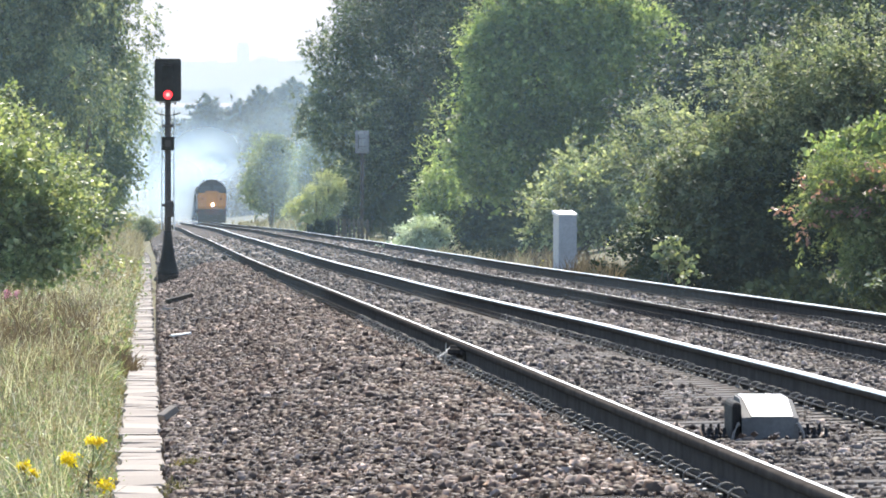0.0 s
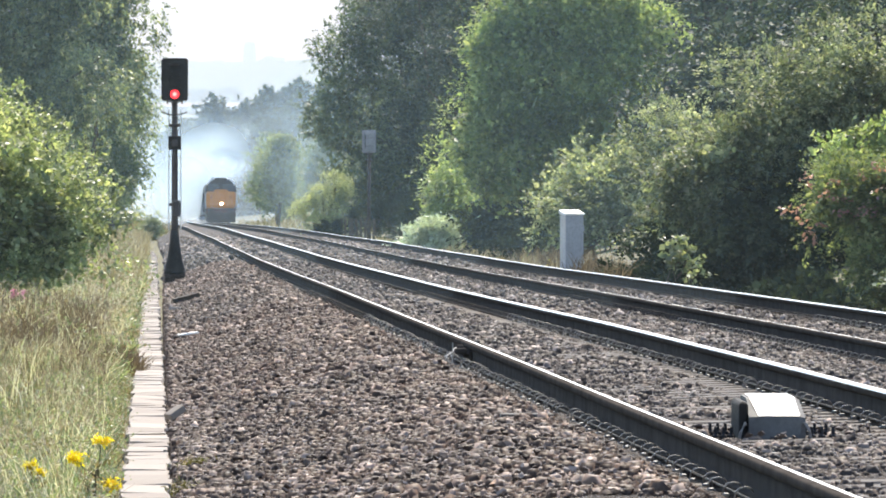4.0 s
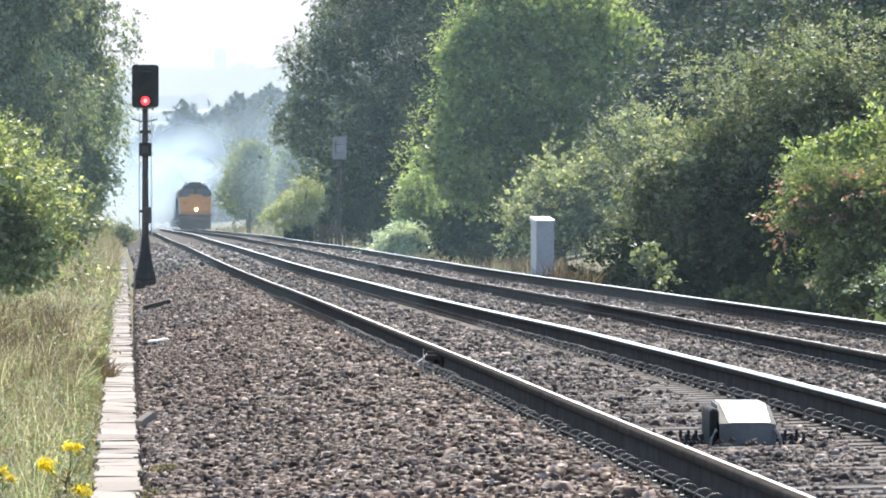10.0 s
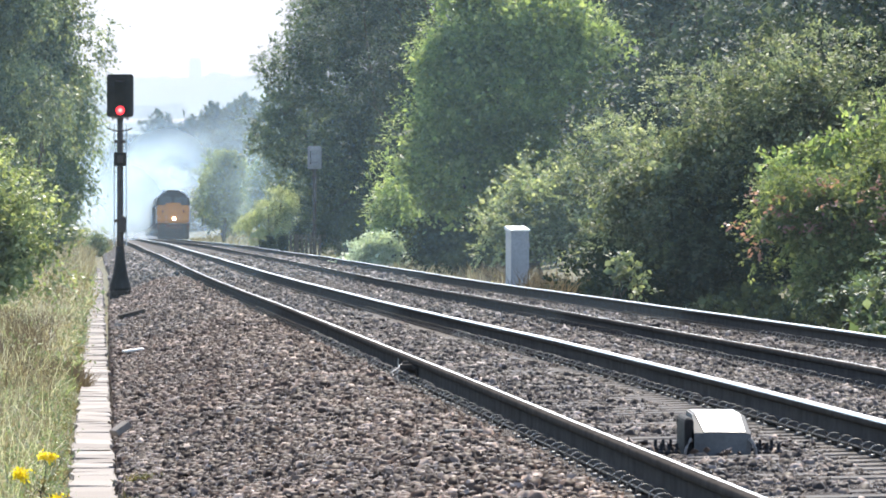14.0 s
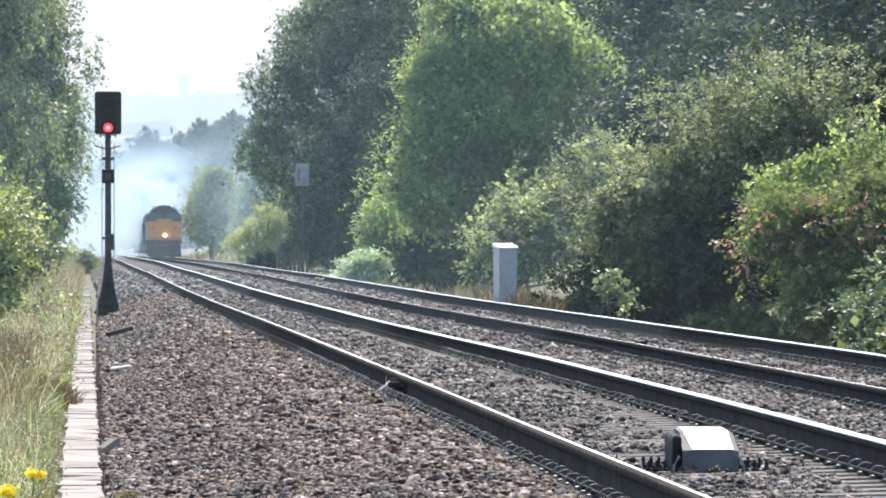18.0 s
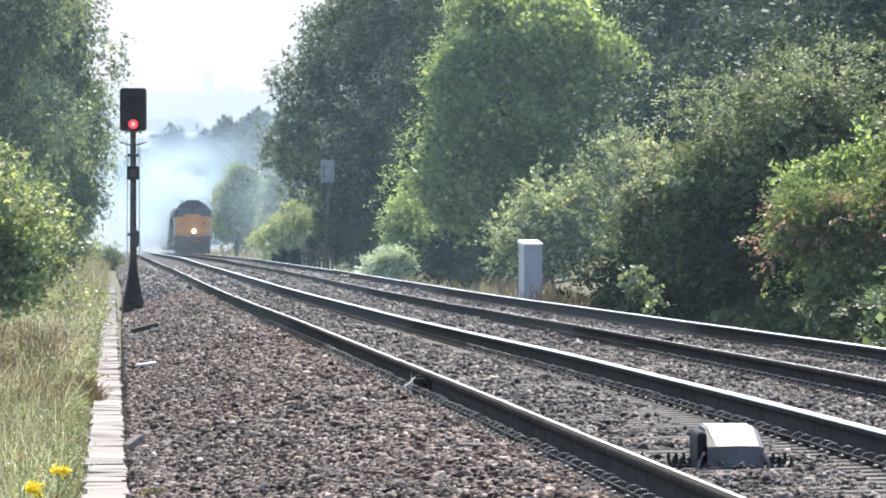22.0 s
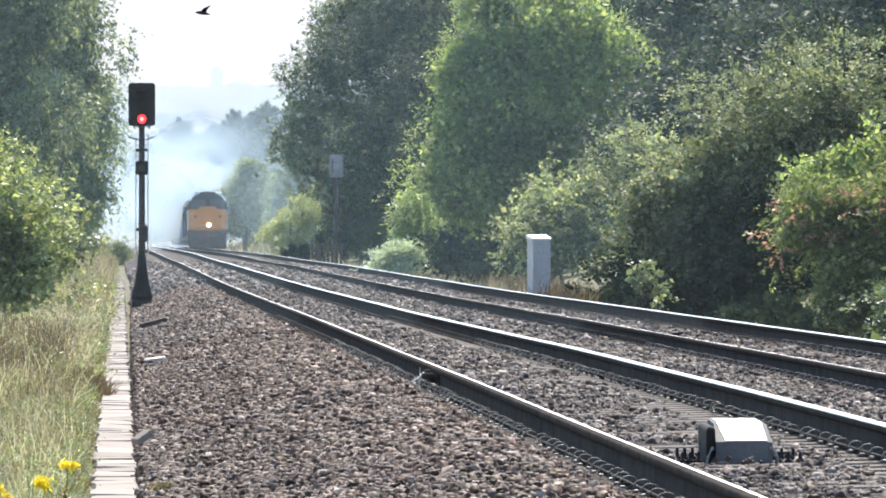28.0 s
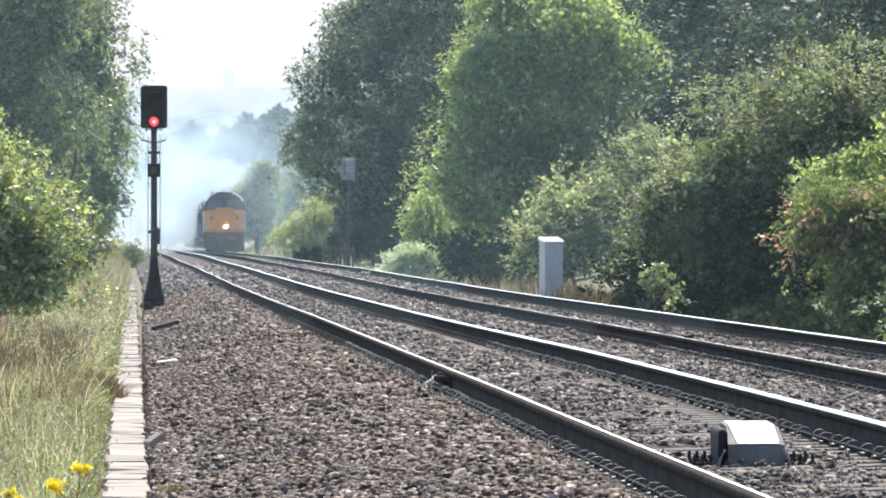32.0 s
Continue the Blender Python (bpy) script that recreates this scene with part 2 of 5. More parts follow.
M["yellow"] = surface("warning yellow paint", (0.42, 0.150, 0.026), (0.50, 0.195, 0.040), 1.5, 0.6, relief=0.05)
M["strip_white"] = surface("bright metal for roof glints", (0.75, 0.75, 0.74), (0.88, 0.88, 0.87), 8, 0.3, 0.9, relief=0.0)
# Matt and dark so that the windows mirror no sky
M["coach_window"] = surface("matt dark coach window", (0.010, 0.012, 0.016), (0.02, 0.023, 0.028), 2, 0.9, relief=0.0)
M["coach_window"].node_tree.nodes["Principled BSDF"].inputs["Specular IOR Level"].default_value = 0.0
# Leaf colour darkened to carry the shade of hollows and bush feet
M["leaf_deep"] = leaf_material("shadow-dark leaves", ((0.0, (0.016, 0.024, 0.020)), (0.7, (0.030, 0.042, 0.030)), (1.0, (0.058, 0.068, 0.048))), 0.22, 0.9, 0.35, 0.0)
M["blue"] = surface("faded blue paint", (0.011, 0.017, 0.033), (0.02, 0.029, 0.05), 1.2, 0.8, relief=0.05)
M["blue"].node_tree.nodes["Principled BSDF"].inputs["Specular IOR Level"].default_value = 0.03
M["loco_roof"] = surface("sooty roof", (0.016, 0.017, 0.02), (0.035, 0.036, 0.042), 1.5, 0.5)
M["beam_red"] = surface("grimy red beam", (0.035, 0.016, 0.014), (0.085, 0.030, 0.024), 3, 0.8)
M["under"] = surface("grimy underframe", (0.010, 0.010, 0.012), (0.026, 0.024, 0.025), 2, 0.7)
mg, ng, bg = material("dark cab glass", 0.08)
bg.inputs["Base Color"].default_value = (0.055, 0.062, 0.074, 1)
bg.inputs["Roughness"].default_value, bg.inputs["Specular IOR Level"].default_value = 0.3, 0.15
M["glass"] = mg


def smoke_material(name, thick, grain=0.22, colour=(0.96, 0.975, 0.98)):
    """Smoke or a haze veil that thins out from the heart of a lobe to its rim and is broken by billows."""
    m = bpy.data.materials.new(name)
    m.use_nodes = True
    nt = m.node_tree
    nt.nodes.remove(nt.nodes["Principled BSDF"])
    at = nt.nodes.new("ShaderNodeAttribute")
    at.attribute_name = "heart"
    n = noise_out(nt, grain, 6, 0.6)
    soft = nt.nodes.new("ShaderNodeMath")
    soft.operation = "MULTIPLY_ADD"
    nt.links.new(n, soft.inputs[0])
    soft.inputs[1].default_value, soft.inputs[2].default_value = 0.4, -0.20
    add = nt.nodes.new("ShaderNodeMath")
    add.operation = "ADD"
    nt.links.new(at.outputs["Fac"], add.inputs[0])
    nt.links.new(soft.outputs[0], add.inputs[1])
    mp = nt.nodes.new("ShaderNodeMapRange")
    mp.interpolation_type = "SMOOTHSTEP"
    mp.inputs["From Min"].default_value, mp.inputs["From Max"].default_value = 0.0, 0.9
    mp.inputs["To Max"].default_value = thick
    nt.links.new(add.outputs[0], mp.inputs["Value"])
    rim = nt.nodes.new("ShaderNodeMath")
    rim.operation = "MULTIPLY"
    edge = nt.nodes.new("ShaderNodeMapRange")
    edge.inputs["From Max"].default_value = 0.45
    edge.interpolation_type = "SMOOTHSTEP"
    nt.links.new(at.outputs["Fac"], edge.inputs["Value"])
    nt.links.new(mp.outputs[0], rim.inputs[0])
    nt.links.new(edge.outputs[0], rim.inputs[1])
    df, tl, clear = nt.nodes.new("ShaderNodeBsdfDiffuse"), nt.nodes.new("ShaderNodeBsdfTranslucent"), nt.nodes.new("ShaderNodeBsdfTransparent")
    df.inputs[0].default_value = tl.inputs[0].default_value = (*colour, 1)
    body, mx = nt.nodes.new("ShaderNodeMixShader"), nt.nodes.new("ShaderNodeMixShader")
    nt.links.new(df.outputs[0], body.inputs[1])
    nt.links.new(tl.outputs[0], body.inputs[2])
    nt.links.new(rim.outputs[0], mx.inputs[0])
    nt.links.new(clear.outputs[0], mx.inputs[1])
    nt.links.new(body.outputs[0], mx.inputs[2])
    nt.links.new(mx.outputs[0], nt.nodes["Material Output"].inputs[0])
    return m


M["smoke"] = smoke_material("white smoke", 0.62, 0.12, (0.50, 0.605, 0.69))
M["smoke_far"] = smoke_material("far haze", 0.25, 0.02, (0.50, 0.61, 0.70))
M["smoke_thin"] = smoke_material("thin smoke", 0.40, 0.09, (0.49, 0.59, 0.69))
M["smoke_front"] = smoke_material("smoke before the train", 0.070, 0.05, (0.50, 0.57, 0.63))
# Faint veils that paint haze over the view and lift its dark tones
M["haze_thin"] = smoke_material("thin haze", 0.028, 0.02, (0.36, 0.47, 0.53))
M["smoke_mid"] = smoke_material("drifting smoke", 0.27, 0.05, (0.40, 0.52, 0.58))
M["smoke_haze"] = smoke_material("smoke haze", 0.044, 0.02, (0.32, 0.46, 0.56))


# ---- building helpers ----
def part(name, bm, mat, parent=None, label="", smooth=False):
    """Links a bmesh as one mesh object, under a thing or a part."""
    me = bpy.data.meshes.new(name)
    bm.to_mesh(me)
    bm.free()
    return part_mesh(name, me, mat, parent, label, smooth)


def part_mesh(name, me, mat, parent=None, label="", smooth=False):
    if not len(me.materials):
        for m in (mat if isinstance(mat, tuple) else (mat,)):
            me.materials.append(M[m])
    if smooth:
        me.shade_smooth()
    ob = new(name, me)
    ob.parent = parent
    if label:
        ob["label"] = label
    return ob


def thing(name, x, y, z, label, category, group="", kind="", rz=0):
    e = new(name)
    e.empty_display_size = 0.2
    e.matrix_world = pose(x, y, z, 0, 0, rz)
    return tagged(e, label, category, group, kind)


def box(sx, sy, sz, at=(0, 0, 0), bevel=0.0, seg=2, bm=None, rot=None):
    """A box centred on at, its edges rounded."""
    b = bmesh.new()
    bmesh.ops.create_cube(b, size=1)
    bmesh.ops.scale(b, vec=(sx, sy, sz), verts=b.verts)
    if bevel:
        bmesh.ops.bevel(b, geom=b.edges[:], offset=bevel, segments=seg, affect="EDGES", profile=0.5)
    if rot:
        bmesh.ops.transform(b, matrix=pose(0, 0, 0, *rot), verts=b.verts)
    bmesh.ops.translate(b, vec=at, verts=b.verts)
    return b


def tube(points, radii, sides=8, closed=False):
    """A round bar through points, of the given radii."""
    b = bmesh.new()
    rings = []
    pts = [Vector(p) for p in points]
    n = len(pts)
    for i, p in enumerate(pts):
        d = (pts[(i + 1) % n if closed else min(i + 1, n - 1)] - pts[(i - 1) % n if closed else max(i - 1, 0)]).normalized()
        a = d.cross(Vector((0, 0, 1)) if abs(d.z) < 0.95 else Vector((1, 0, 0))).normalized()
        c = d.cross(a)
        r = radii[i] if isinstance(radii, (list, tuple)) else radii
        rings.append([b.verts.new(p + (a * math.cos(k * math.tau / sides) + c * math.sin(k * math.tau / sides)) * r) for k in range(sides)])
    for i in range(n if closed else n - 1):
        r0, r1 = rings[i], rings[(i + 1) % n]
        for k in range(sides):
            b.faces.new((r0[k], r0[(k + 1) % sides], r1[(k + 1) % sides], r1[k]))
    if not closed:
        b.faces.new(rings[0][::-1])
        b.faces.new(rings[-1])
    return b


def prism(outline, y0, y1):
    """An outline in x and z drawn out from y0 to y1."""
    b = bmesh.new()
    f = [b.verts.new((x, y0, z)) for x, z in outline]
    k = [b.verts.new((x, y1, z)) for x, z in outline]
    n = len(outline)
    b.faces.new(f)
    b.faces.new(k[::-1])
    for i in range(n):
        b.faces.new((f[(i + 1) % n], f[i], k[i], k[(i + 1) % n]))
    bmesh.ops.recalc_face_normals(b, faces=b.faces)
    return b


def raw_mesh(name, verts, faces):
    """A mesh from arrays: all faces with the same number of corners."""
    me = bpy.data.meshes.new(name)
    nv, (nf, k) = len(verts), faces.shape
    me.vertices.add(nv)
    me.vertices.foreach_set("co", np.ascontiguousarray(verts, dtype=np.float32).ravel())
    me.loops.add(nf * k)
    me.loops.foreach_set("vertex_index", np.ascontiguousarray(faces, dtype=np.int32).ravel())
    me.polygons.add(nf)
    me.polygons.foreach_set("loop_start", np.arange(0, nf * k, k, dtype=np.int32))
    me.update(calc_edges=True)
    return me


def sheet(xs_of, ys, z_of, cols):
    """A grid mesh of len(ys) rows and cols columns."""
    verts = np.array([(xs_of(i, y), y, z_of(i, y)) for y in ys for i in range(cols)])
    r, c = np.meshgrid(np.arange(len(ys) - 1), np.arange(cols - 1), indexing="ij")
    a = (r * cols + c).ravel()
    return verts, np.stack((a, a + 1, a + cols + 1, a + cols), 1)


# ---- ground, ballast bed, backdrop ----
def steps(*runs):
    out = []
    for a, b, d in runs:
        out += list(np.arange(a, b, d))
    return out


GX = (-3000, -1200, -400, -120, -60, -25, -12, -7, -4, -2.6, -1.6, -0.9, -0.3, -0.13, 0.4, 3, 6, 8.6, 9.2, 9.6, 10.1, 11, 12, 12.7, 13.4, 14, 17, 20, 30, 60, 120, 400, 1200, 3000)


def gx(i, y):
    x = GX[i]
    return x + bend(y) + (trough_shift(y) * max(0.0, min(1.0, 1.5 - x)) if x > -3 else 0)


def gz(i, y):
    far = max(0.0, min(1.0, (y - 1000) / 600))
    return base_z(y) + lerp_table(GROUND, GX[i]) * (1 - far) - 0.4 * far - view_dip(GX[i], y)


gy = steps((-60, 0, 10), (0, 300, 3), (300, 1200, 20), (1200, 4901, 100))
ground = part_mesh("ground", raw_mesh("ground", *sheet(gx, gy, gz, len(GX))), "earth", smooth=True)
tagged(ground, "bare earthy ground under grass and undergrowth", "ground", kind="structure")

BX = [b[0] for b in BED[:2]] + list(np.arange(0.25, 8.6, 0.12)) + [8.6, 8.95, 9.3]
by = steps((-30, 30, 1.0), (30, 110, 0.35), (110, 220, 1.2), (220, 1250, 10))
bed = part_mesh("ballast_bed", raw_mesh("ballast_bed", *sheet(lambda i, y: bed_x(BX[i], y), by, lambda i, y: bed_z(BX[i], y), len(BX))), "bed", smooth=True)
tagged(bed, "grey-brown crushed stone ballast bed under two tracks", "ballast", kind="structure")

# Haze is painted into these far surfaces as pale self-glow
mb, nb, bb = material("distance with painted haze", 1.0)
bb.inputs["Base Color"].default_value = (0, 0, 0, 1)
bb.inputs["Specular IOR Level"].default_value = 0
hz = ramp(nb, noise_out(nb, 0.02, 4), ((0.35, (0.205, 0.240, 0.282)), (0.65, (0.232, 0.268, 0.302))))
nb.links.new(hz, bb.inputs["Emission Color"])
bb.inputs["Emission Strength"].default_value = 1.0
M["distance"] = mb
mb2, nb2, bb2 = material("distance with more painted haze", 1.0)
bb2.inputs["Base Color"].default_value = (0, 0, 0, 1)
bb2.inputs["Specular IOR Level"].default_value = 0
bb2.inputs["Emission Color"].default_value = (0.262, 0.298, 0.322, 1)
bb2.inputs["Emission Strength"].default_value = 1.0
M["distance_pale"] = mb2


def hill_line(name, y, low, tops, mat, seed, roofs=0.0):
    """A far ridge across the valley with an uneven crest of roofs and trees."""
    rng = np.random.default_rng(seed)
    b = bmesh.new()
    prev, x, h = None, -500.0, tops
    while x < 900:
        built = rng.uniform() < 0.4
        step = rng.uniform(2.0, 6.5)
        h = tops + 3.0 * noise.noise(Vector((x * 0.017, seed, 0))) + 1.4 * noise.noise(Vector((x * 0.07, seed, 5))) + (roofs * rng.uniform(0.2, 1.0) if built else rng.uniform(0, 0.5))
        for e in ((0.0, step) if built else (0.0,)):
            q = (b.verts.new((x + e, y, low)), b.verts.new((x + e, y, h)), b.verts.new((x + e, y + 40, h)))
            if prev:
                b.faces.new((prev[0], q[0], q[1], prev[1]))
                b.faces.new((prev[1], q[1], q[2], prev[2]))
            prev = q
        x += step + 0.01
    return part(name, b, mat)


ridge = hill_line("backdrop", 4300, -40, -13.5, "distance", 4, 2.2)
tagged(ridge, "far town ridge with pale blue haze painted as glow", "backdrop", kind="structure")
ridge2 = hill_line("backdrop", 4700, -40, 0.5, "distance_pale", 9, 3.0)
tagged(ridge2, "hills behind the far town with paler haze painted as glow", "backdrop", kind="structure")
# Added glowing band that covers the far ground as mist would
mist_band = hill_line("backdrop", 1700, -45, -9.0, "distance_pale", 6, 0.3)
tagged(mist_band, "pale glowing band added in place of valley mist", "backdrop", kind="structure")
# Self-glowing box added for a bright line; no lamp stands there
glow_strip = part("backdrop", box(900, 2, 0.75, (150, 1690, -7.25)), "sky_white")
tagged(glow_strip, "thin glowing strip added as a bright line beyond the trees", "backdrop", kind="structure")
# Glowing panel set in front of the sky to whiten it
far_sky = part("backdrop", box(1600, 4, 700, (350, 4900, 250)), "sky_white")
tagged(far_sky, "bright white hazy sky over the town", "sky", kind="structure")
tower = thing("tower_block", 63, 4250, -30, "far skyline tower block with haze painted as glow", "building")
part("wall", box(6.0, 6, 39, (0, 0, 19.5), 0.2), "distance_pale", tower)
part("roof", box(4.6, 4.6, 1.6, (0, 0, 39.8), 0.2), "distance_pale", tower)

# ---- rails ----
RAILS = ((2.64, 0.0), (4.15, 0.034), (6.19, -0.086), (7.69, -0.052))
HEAD = 0.0355
HEAD_SHAPE = ((-0.012, -0.05), (0.012, -0.05), (HEAD, -0.038), (HEAD, -0.0075), (0.031, -0.002), (0.004, 0.0), (-0.016, -0.0004), (-0.031, -0.002), (-HEAD, -0.0075), (-HEAD, -0.038))
WEB_SHAPE = ((0.07, -0.148), (0.016, -0.128), (0.010, -0.12), (0.010, -0.049), (-0.010, -0.049), (-0.010, -0.12), (-0.016, -0.128), (-0.07, -0.148))
FOOT_SHAPE = ((-0.07, -0.159), (0.07, -0.159), (0.07, -0.147), (-0.07, -0.147))
rail_y = steps((-30, 300, 2.5), (300, 1250, 10))


def drawn(shape, x0, dz, bright=()):
    """A rail section drawn out along the line; the faces in bright take the second material."""
    n = len(shape)
    verts, faces = [], []
    for y in rail_y:
        w = noise.noise(Vector((x0 * 9, y * 0.06, 2))) * 0.006
        for px, pz in shape:
            verts.append((bend(y) + x0 + px, y, line_z(y) - inner_drop(x0, y) + dz + w + pz))
    for r in range(len(rail_y) - 1):
        for k in range(n):
            a, b = r * n + k, r * n + (k + 1) % n
            faces.append((a, b, b + n, a + n))
    me = raw_mesh("rail", np.array(verts), np.array(faces))
    me.materials.append(M["rail_side"])
    me.materials.append(M["rail_top"])
    idx = np.zeros(len(faces), dtype=np.int32)
    for k in bright:
        idx[k::n] = 1
    me.polygons.foreach_set("material_index", idx)
    return me


def make_rail(x0, dz, side, label):
    t = thing("rail", x0, 40, base_z(40) + dz - 0.159, label, "rail", "running rails")
    inv = t.matrix_world.inverted()
    for nm, shape, bright, lab in (("rail_head", HEAD_SHAPE, (3, 4) if side > 0 else (4, 5, 6, 7), "rail head with a polished running band"), ("web", WEB_SHAPE, (), ""), ("foot", FOOT_SHAPE, (), "")):
        me = drawn(shape, x0, dz, bright)
        if nm == "foot":
            me.materials[0] = M["rail_foot"]
        o = part_mesh(nm, me, "rail_side", t, lab)
        o.matrix_parent_inverse = inv


for (x0, dz), side, label in zip(RAILS, (1, -1, 1, -1), ("rusty-sided steel rail with a bright polished head", "polished running rail beside the six-foot way", "polished running rail of the far track",
                                   "outermost running rail near the undergrowth")):
    make_rail(x0, dz, side, label)


# ---- sleepers with their rail clips ----
def clip_bmesh():
    """A sprung round-bar clip, looped over the rail foot."""
    b = tube([(-0.042, 0.02, 0.0), (-0.038, 0.008, 0.034), (-0.022, -0.014, 0.052), (0.002, -0.02, 0.056), (0.026, -0.006, 0.049), (0.044, 0.02, 0.026)], 0.0045, 5)
    h = box(0.03, 0.05, 0.012, (-0.03, 0.01, 0.004), 0.004, 1)
    me = bpy.data.meshes.new("housing")
    h.to_mesh(me)
    h.free()
    b.from_mesh(me)
    return b


def sleeper_bmesh():
    b = box(2.5, 0.27, 0.2, (0, 0, -0.1), 0.025, 1)
    return b


clip_me = bpy.data.meshes.new("rail_clip")
cb = clip_bmesh()
cb.to_mesh(clip_me)
cb.free()
clip_me.materials.append(M["clip"])
clip_me.shade_smooth()
sl_me = bpy.data.meshes.new("sleeper")
cb = sleeper_bmesh()
cb.to_mesh(sl_me)
cb.free()
sl_me.materials.append(M["sleeper"])

SPACING = 0.65
for (xa, za), (xb, zb), group in ((RAILS[0], RAILS[1], "sleepers of the near track"), (RAILS[2], RAILS[3], "sleepers of the far track")):
    cant = math.degrees(math.atan2(zb - za, xb - xa))
    mid, top = (xa + xb) / 2, (za + zb) / 2 - 0.182
    y = 36.0 if xa < 5 else 50.0
    end = 92 if xa < 5 else 96
    while y < end:
        s = new("sleeper", sl_me)
        s.matrix_world = pose(bend(y) + mid + random.uniform(-0.02, 0.02), y, line_z(y) + top - inner_drop(xb, y) / 2, 0, -cant + math.degrees(inner_drop(xb, y) / 1.5), random.uniform(-0.5, 0.5))
        tagged(s, "grey concrete sleeper half buried in ballast", "sleeper", group)
        for rx in (xa - mid, xb - mid):
            for side in (-1, 1):
                c = new("rail_clip", clip_me)
                c.parent = s
                c.matrix_local = pose(rx + side * 0.085, random.uniform(-0.01, 0.01), 0.018, 0, 0, 180 if side > 0 else 0)
        y += SPACING
    # farther on, joined
    co, fa = [], []
    cv = np.array([v.co[:] for v in clip_me.vertices])
    cf = [tuple(p.vertices) for p in clip_me.polygons if len(p.vertices) == 4]
    bv = np.array([v.co[:] for v in sl_me.vertices])
    bf = [tuple(p.vertices) for p in sl_me.polygons if len(p.vertices) == 4]
    n = 0
    while y < 250:
        off = np.array((bend(y) + mid, y, line_z(y) - inner_drop(xb, y) / 2 + top - (0.0 if y < 120 else 0.05)))
        co.append(bv + off)
        fa += [tuple(i + n for i in f) for f in bf]
        n += len(bv)
        if y < 170:
            for rx in (xa - mid, xb - mid):
                co.append(cv * (-1, -1, 1) + off + (rx + 0.085, 0, 0.018))
                fa += [tuple(i + n for i in f) for f in cf]
                n += len(cv)
                co.append(cv + off + (rx - 0.085, 0, 0.018))
                fa += [tuple(i + n for i in f) for f in cf]
                n += len(cv)
        y += SPACING
    y = -15.0
    while y < (36.0 if xa < 5 else 50.0) - 0.4:
        co.append(bv + np.array((bend(y) + mid, y, base_z(y) + top)))
        fa += [tuple(i + n for i in f) for f in bf]
        n += len(bv)
        y += SPACING
    far = part_mesh("sleepers_beyond", raw_mesh("sleepers_beyond", np.concatenate(co), np.array(fa)), "sleeper")
    tagged(far, "grey sleepers and clips farther along the track", "sleepers", kind="stuff")


# ---- ballast stones ----
CHIP_V = np.array([(1, 0.1, 0), (-0.1, 1, 0), (-1, 0.1, 0), (0.1, -1, 0), (0.75, 0.25, 1), (-0.45, 0.65, 1), (-0.35, -0.75, 0.9), (0, 0, -0.7)], dtype=float)
CHIP_F = np.array([(4, 5, 6), (0, 1, 4), (1, 5, 4), (1, 2, 5), (2, 6, 5), (2, 3, 6), (3, 4, 6), (3, 0, 4), (1, 0, 7), (2, 1, 7), (3, 2, 7), (0, 3, 7)])


def stones(xa, xb, ya, yb, per_m2, size, rng, patchy=True):
    """Angular stones strewn over a stretch of the bed, as one mesh's arrays."""
    n = int((xb - xa) * (yb - ya) * per_m2)
    ks, ys = rng.uniform(xa, xb, n), rng.uniform(ya, yb, n)
    gap = np.min([np.abs(ks - x0) for x0, _ in RAILS], axis=0)
    bare_end = (ks > 2.02) & (ks < 2.55) & (np.abs(ys - 49.65) < 0.2) | (gap > 0.03) & (gap < 0.15) & (ys < 130)
    ks, ys, gap = ks[~bare_end], ys[~bare_end], gap[~bare_end]
    n = len(ks)
    if xa > 1.9 and patchy:
        bare = np.array([noise.noise(Vector((k * 0.9, y * 0.3, 17))) for k, y in zip(ks, ys)])
        keep = bare < rng.uniform(0.0, 0.55, n)
        ks, ys, gap = ks[keep], ys[keep], gap[keep]
        n = len(ks)
    pos = np.array([(bed_x(k, y), y, bed_z(k, y)) for k, y in zip(ks, ys)])
    s = size * rng.uniform(0.5, 1.25, n) * 0.46 * np.where(gap < 0.26, 0.6, 1.0)
    v = CHIP_V[None, :7] * rng.uniform((0.62, 0.62, 0.86), (1.25, 1.25, 1.14), (n, 7, 3)) * (s[:, None, None] * rng.uniform(0.65, 1.3, (n, 1, 3)) * (1.2, 0.95, 0.85))
    a, b = rng.uniform(0, math.tau, n), rng.normal(0, 0.24, n)
    ca, sa, cb_, sb = np.cos(a)[:, None], np.sin(a)[:, None], np.cos(b)[:, None], np.sin(b)[:, None]
    x, y, z = v[..., 0], v[..., 1], v[..., 2]
    y, z = y * cb_ - z * sb, y * sb + z * cb_
    x, y = x * ca - y * sa, x * sa + y * ca
    v = np.stack((x, y, z), -1) + pos[:, None]
    v[..., 2] += (s * rng.uniform(-0.35, 0.45, n))[:, None]
    f = CHIP_F[None, :8] + (np.arange(n) * 7)[:, None, None]
    return v.reshape(-1, 3), f.reshape(-1, 3)


rng = np.random.default_rng(11)
runs = ((0.14, 8.6, -14, 36, 14, 0.075), (0.14, 2.7, 36.5, 62, 300, 0.044), (0.14, 2.7, 36.5, 62, 200, 0.066), (2.7, 4.6, 36.5, 62, 190, 0.038), (2.7, 4.6, 36.5, 62, 90, 0.056), (4.6, 6.4, 52, 75, 200, 0.062), (6.4, 8.4, 66, 80, 130, 0.062),
        (0.14, 2.7, 62, 100, 170, 0.070, 0), (2.7, 4.7, 62, 100, 140, 0.062, 0), (4.7, 8.5, 75, 100, 95, 0.068, 0), (0.14, 2.7, 100, 190, 85, 0.084, 0), (2.7, 9.0, 100, 190, 34, 0.088, 0), (0.14, 9.0, 190, 330, 12, 0.15))
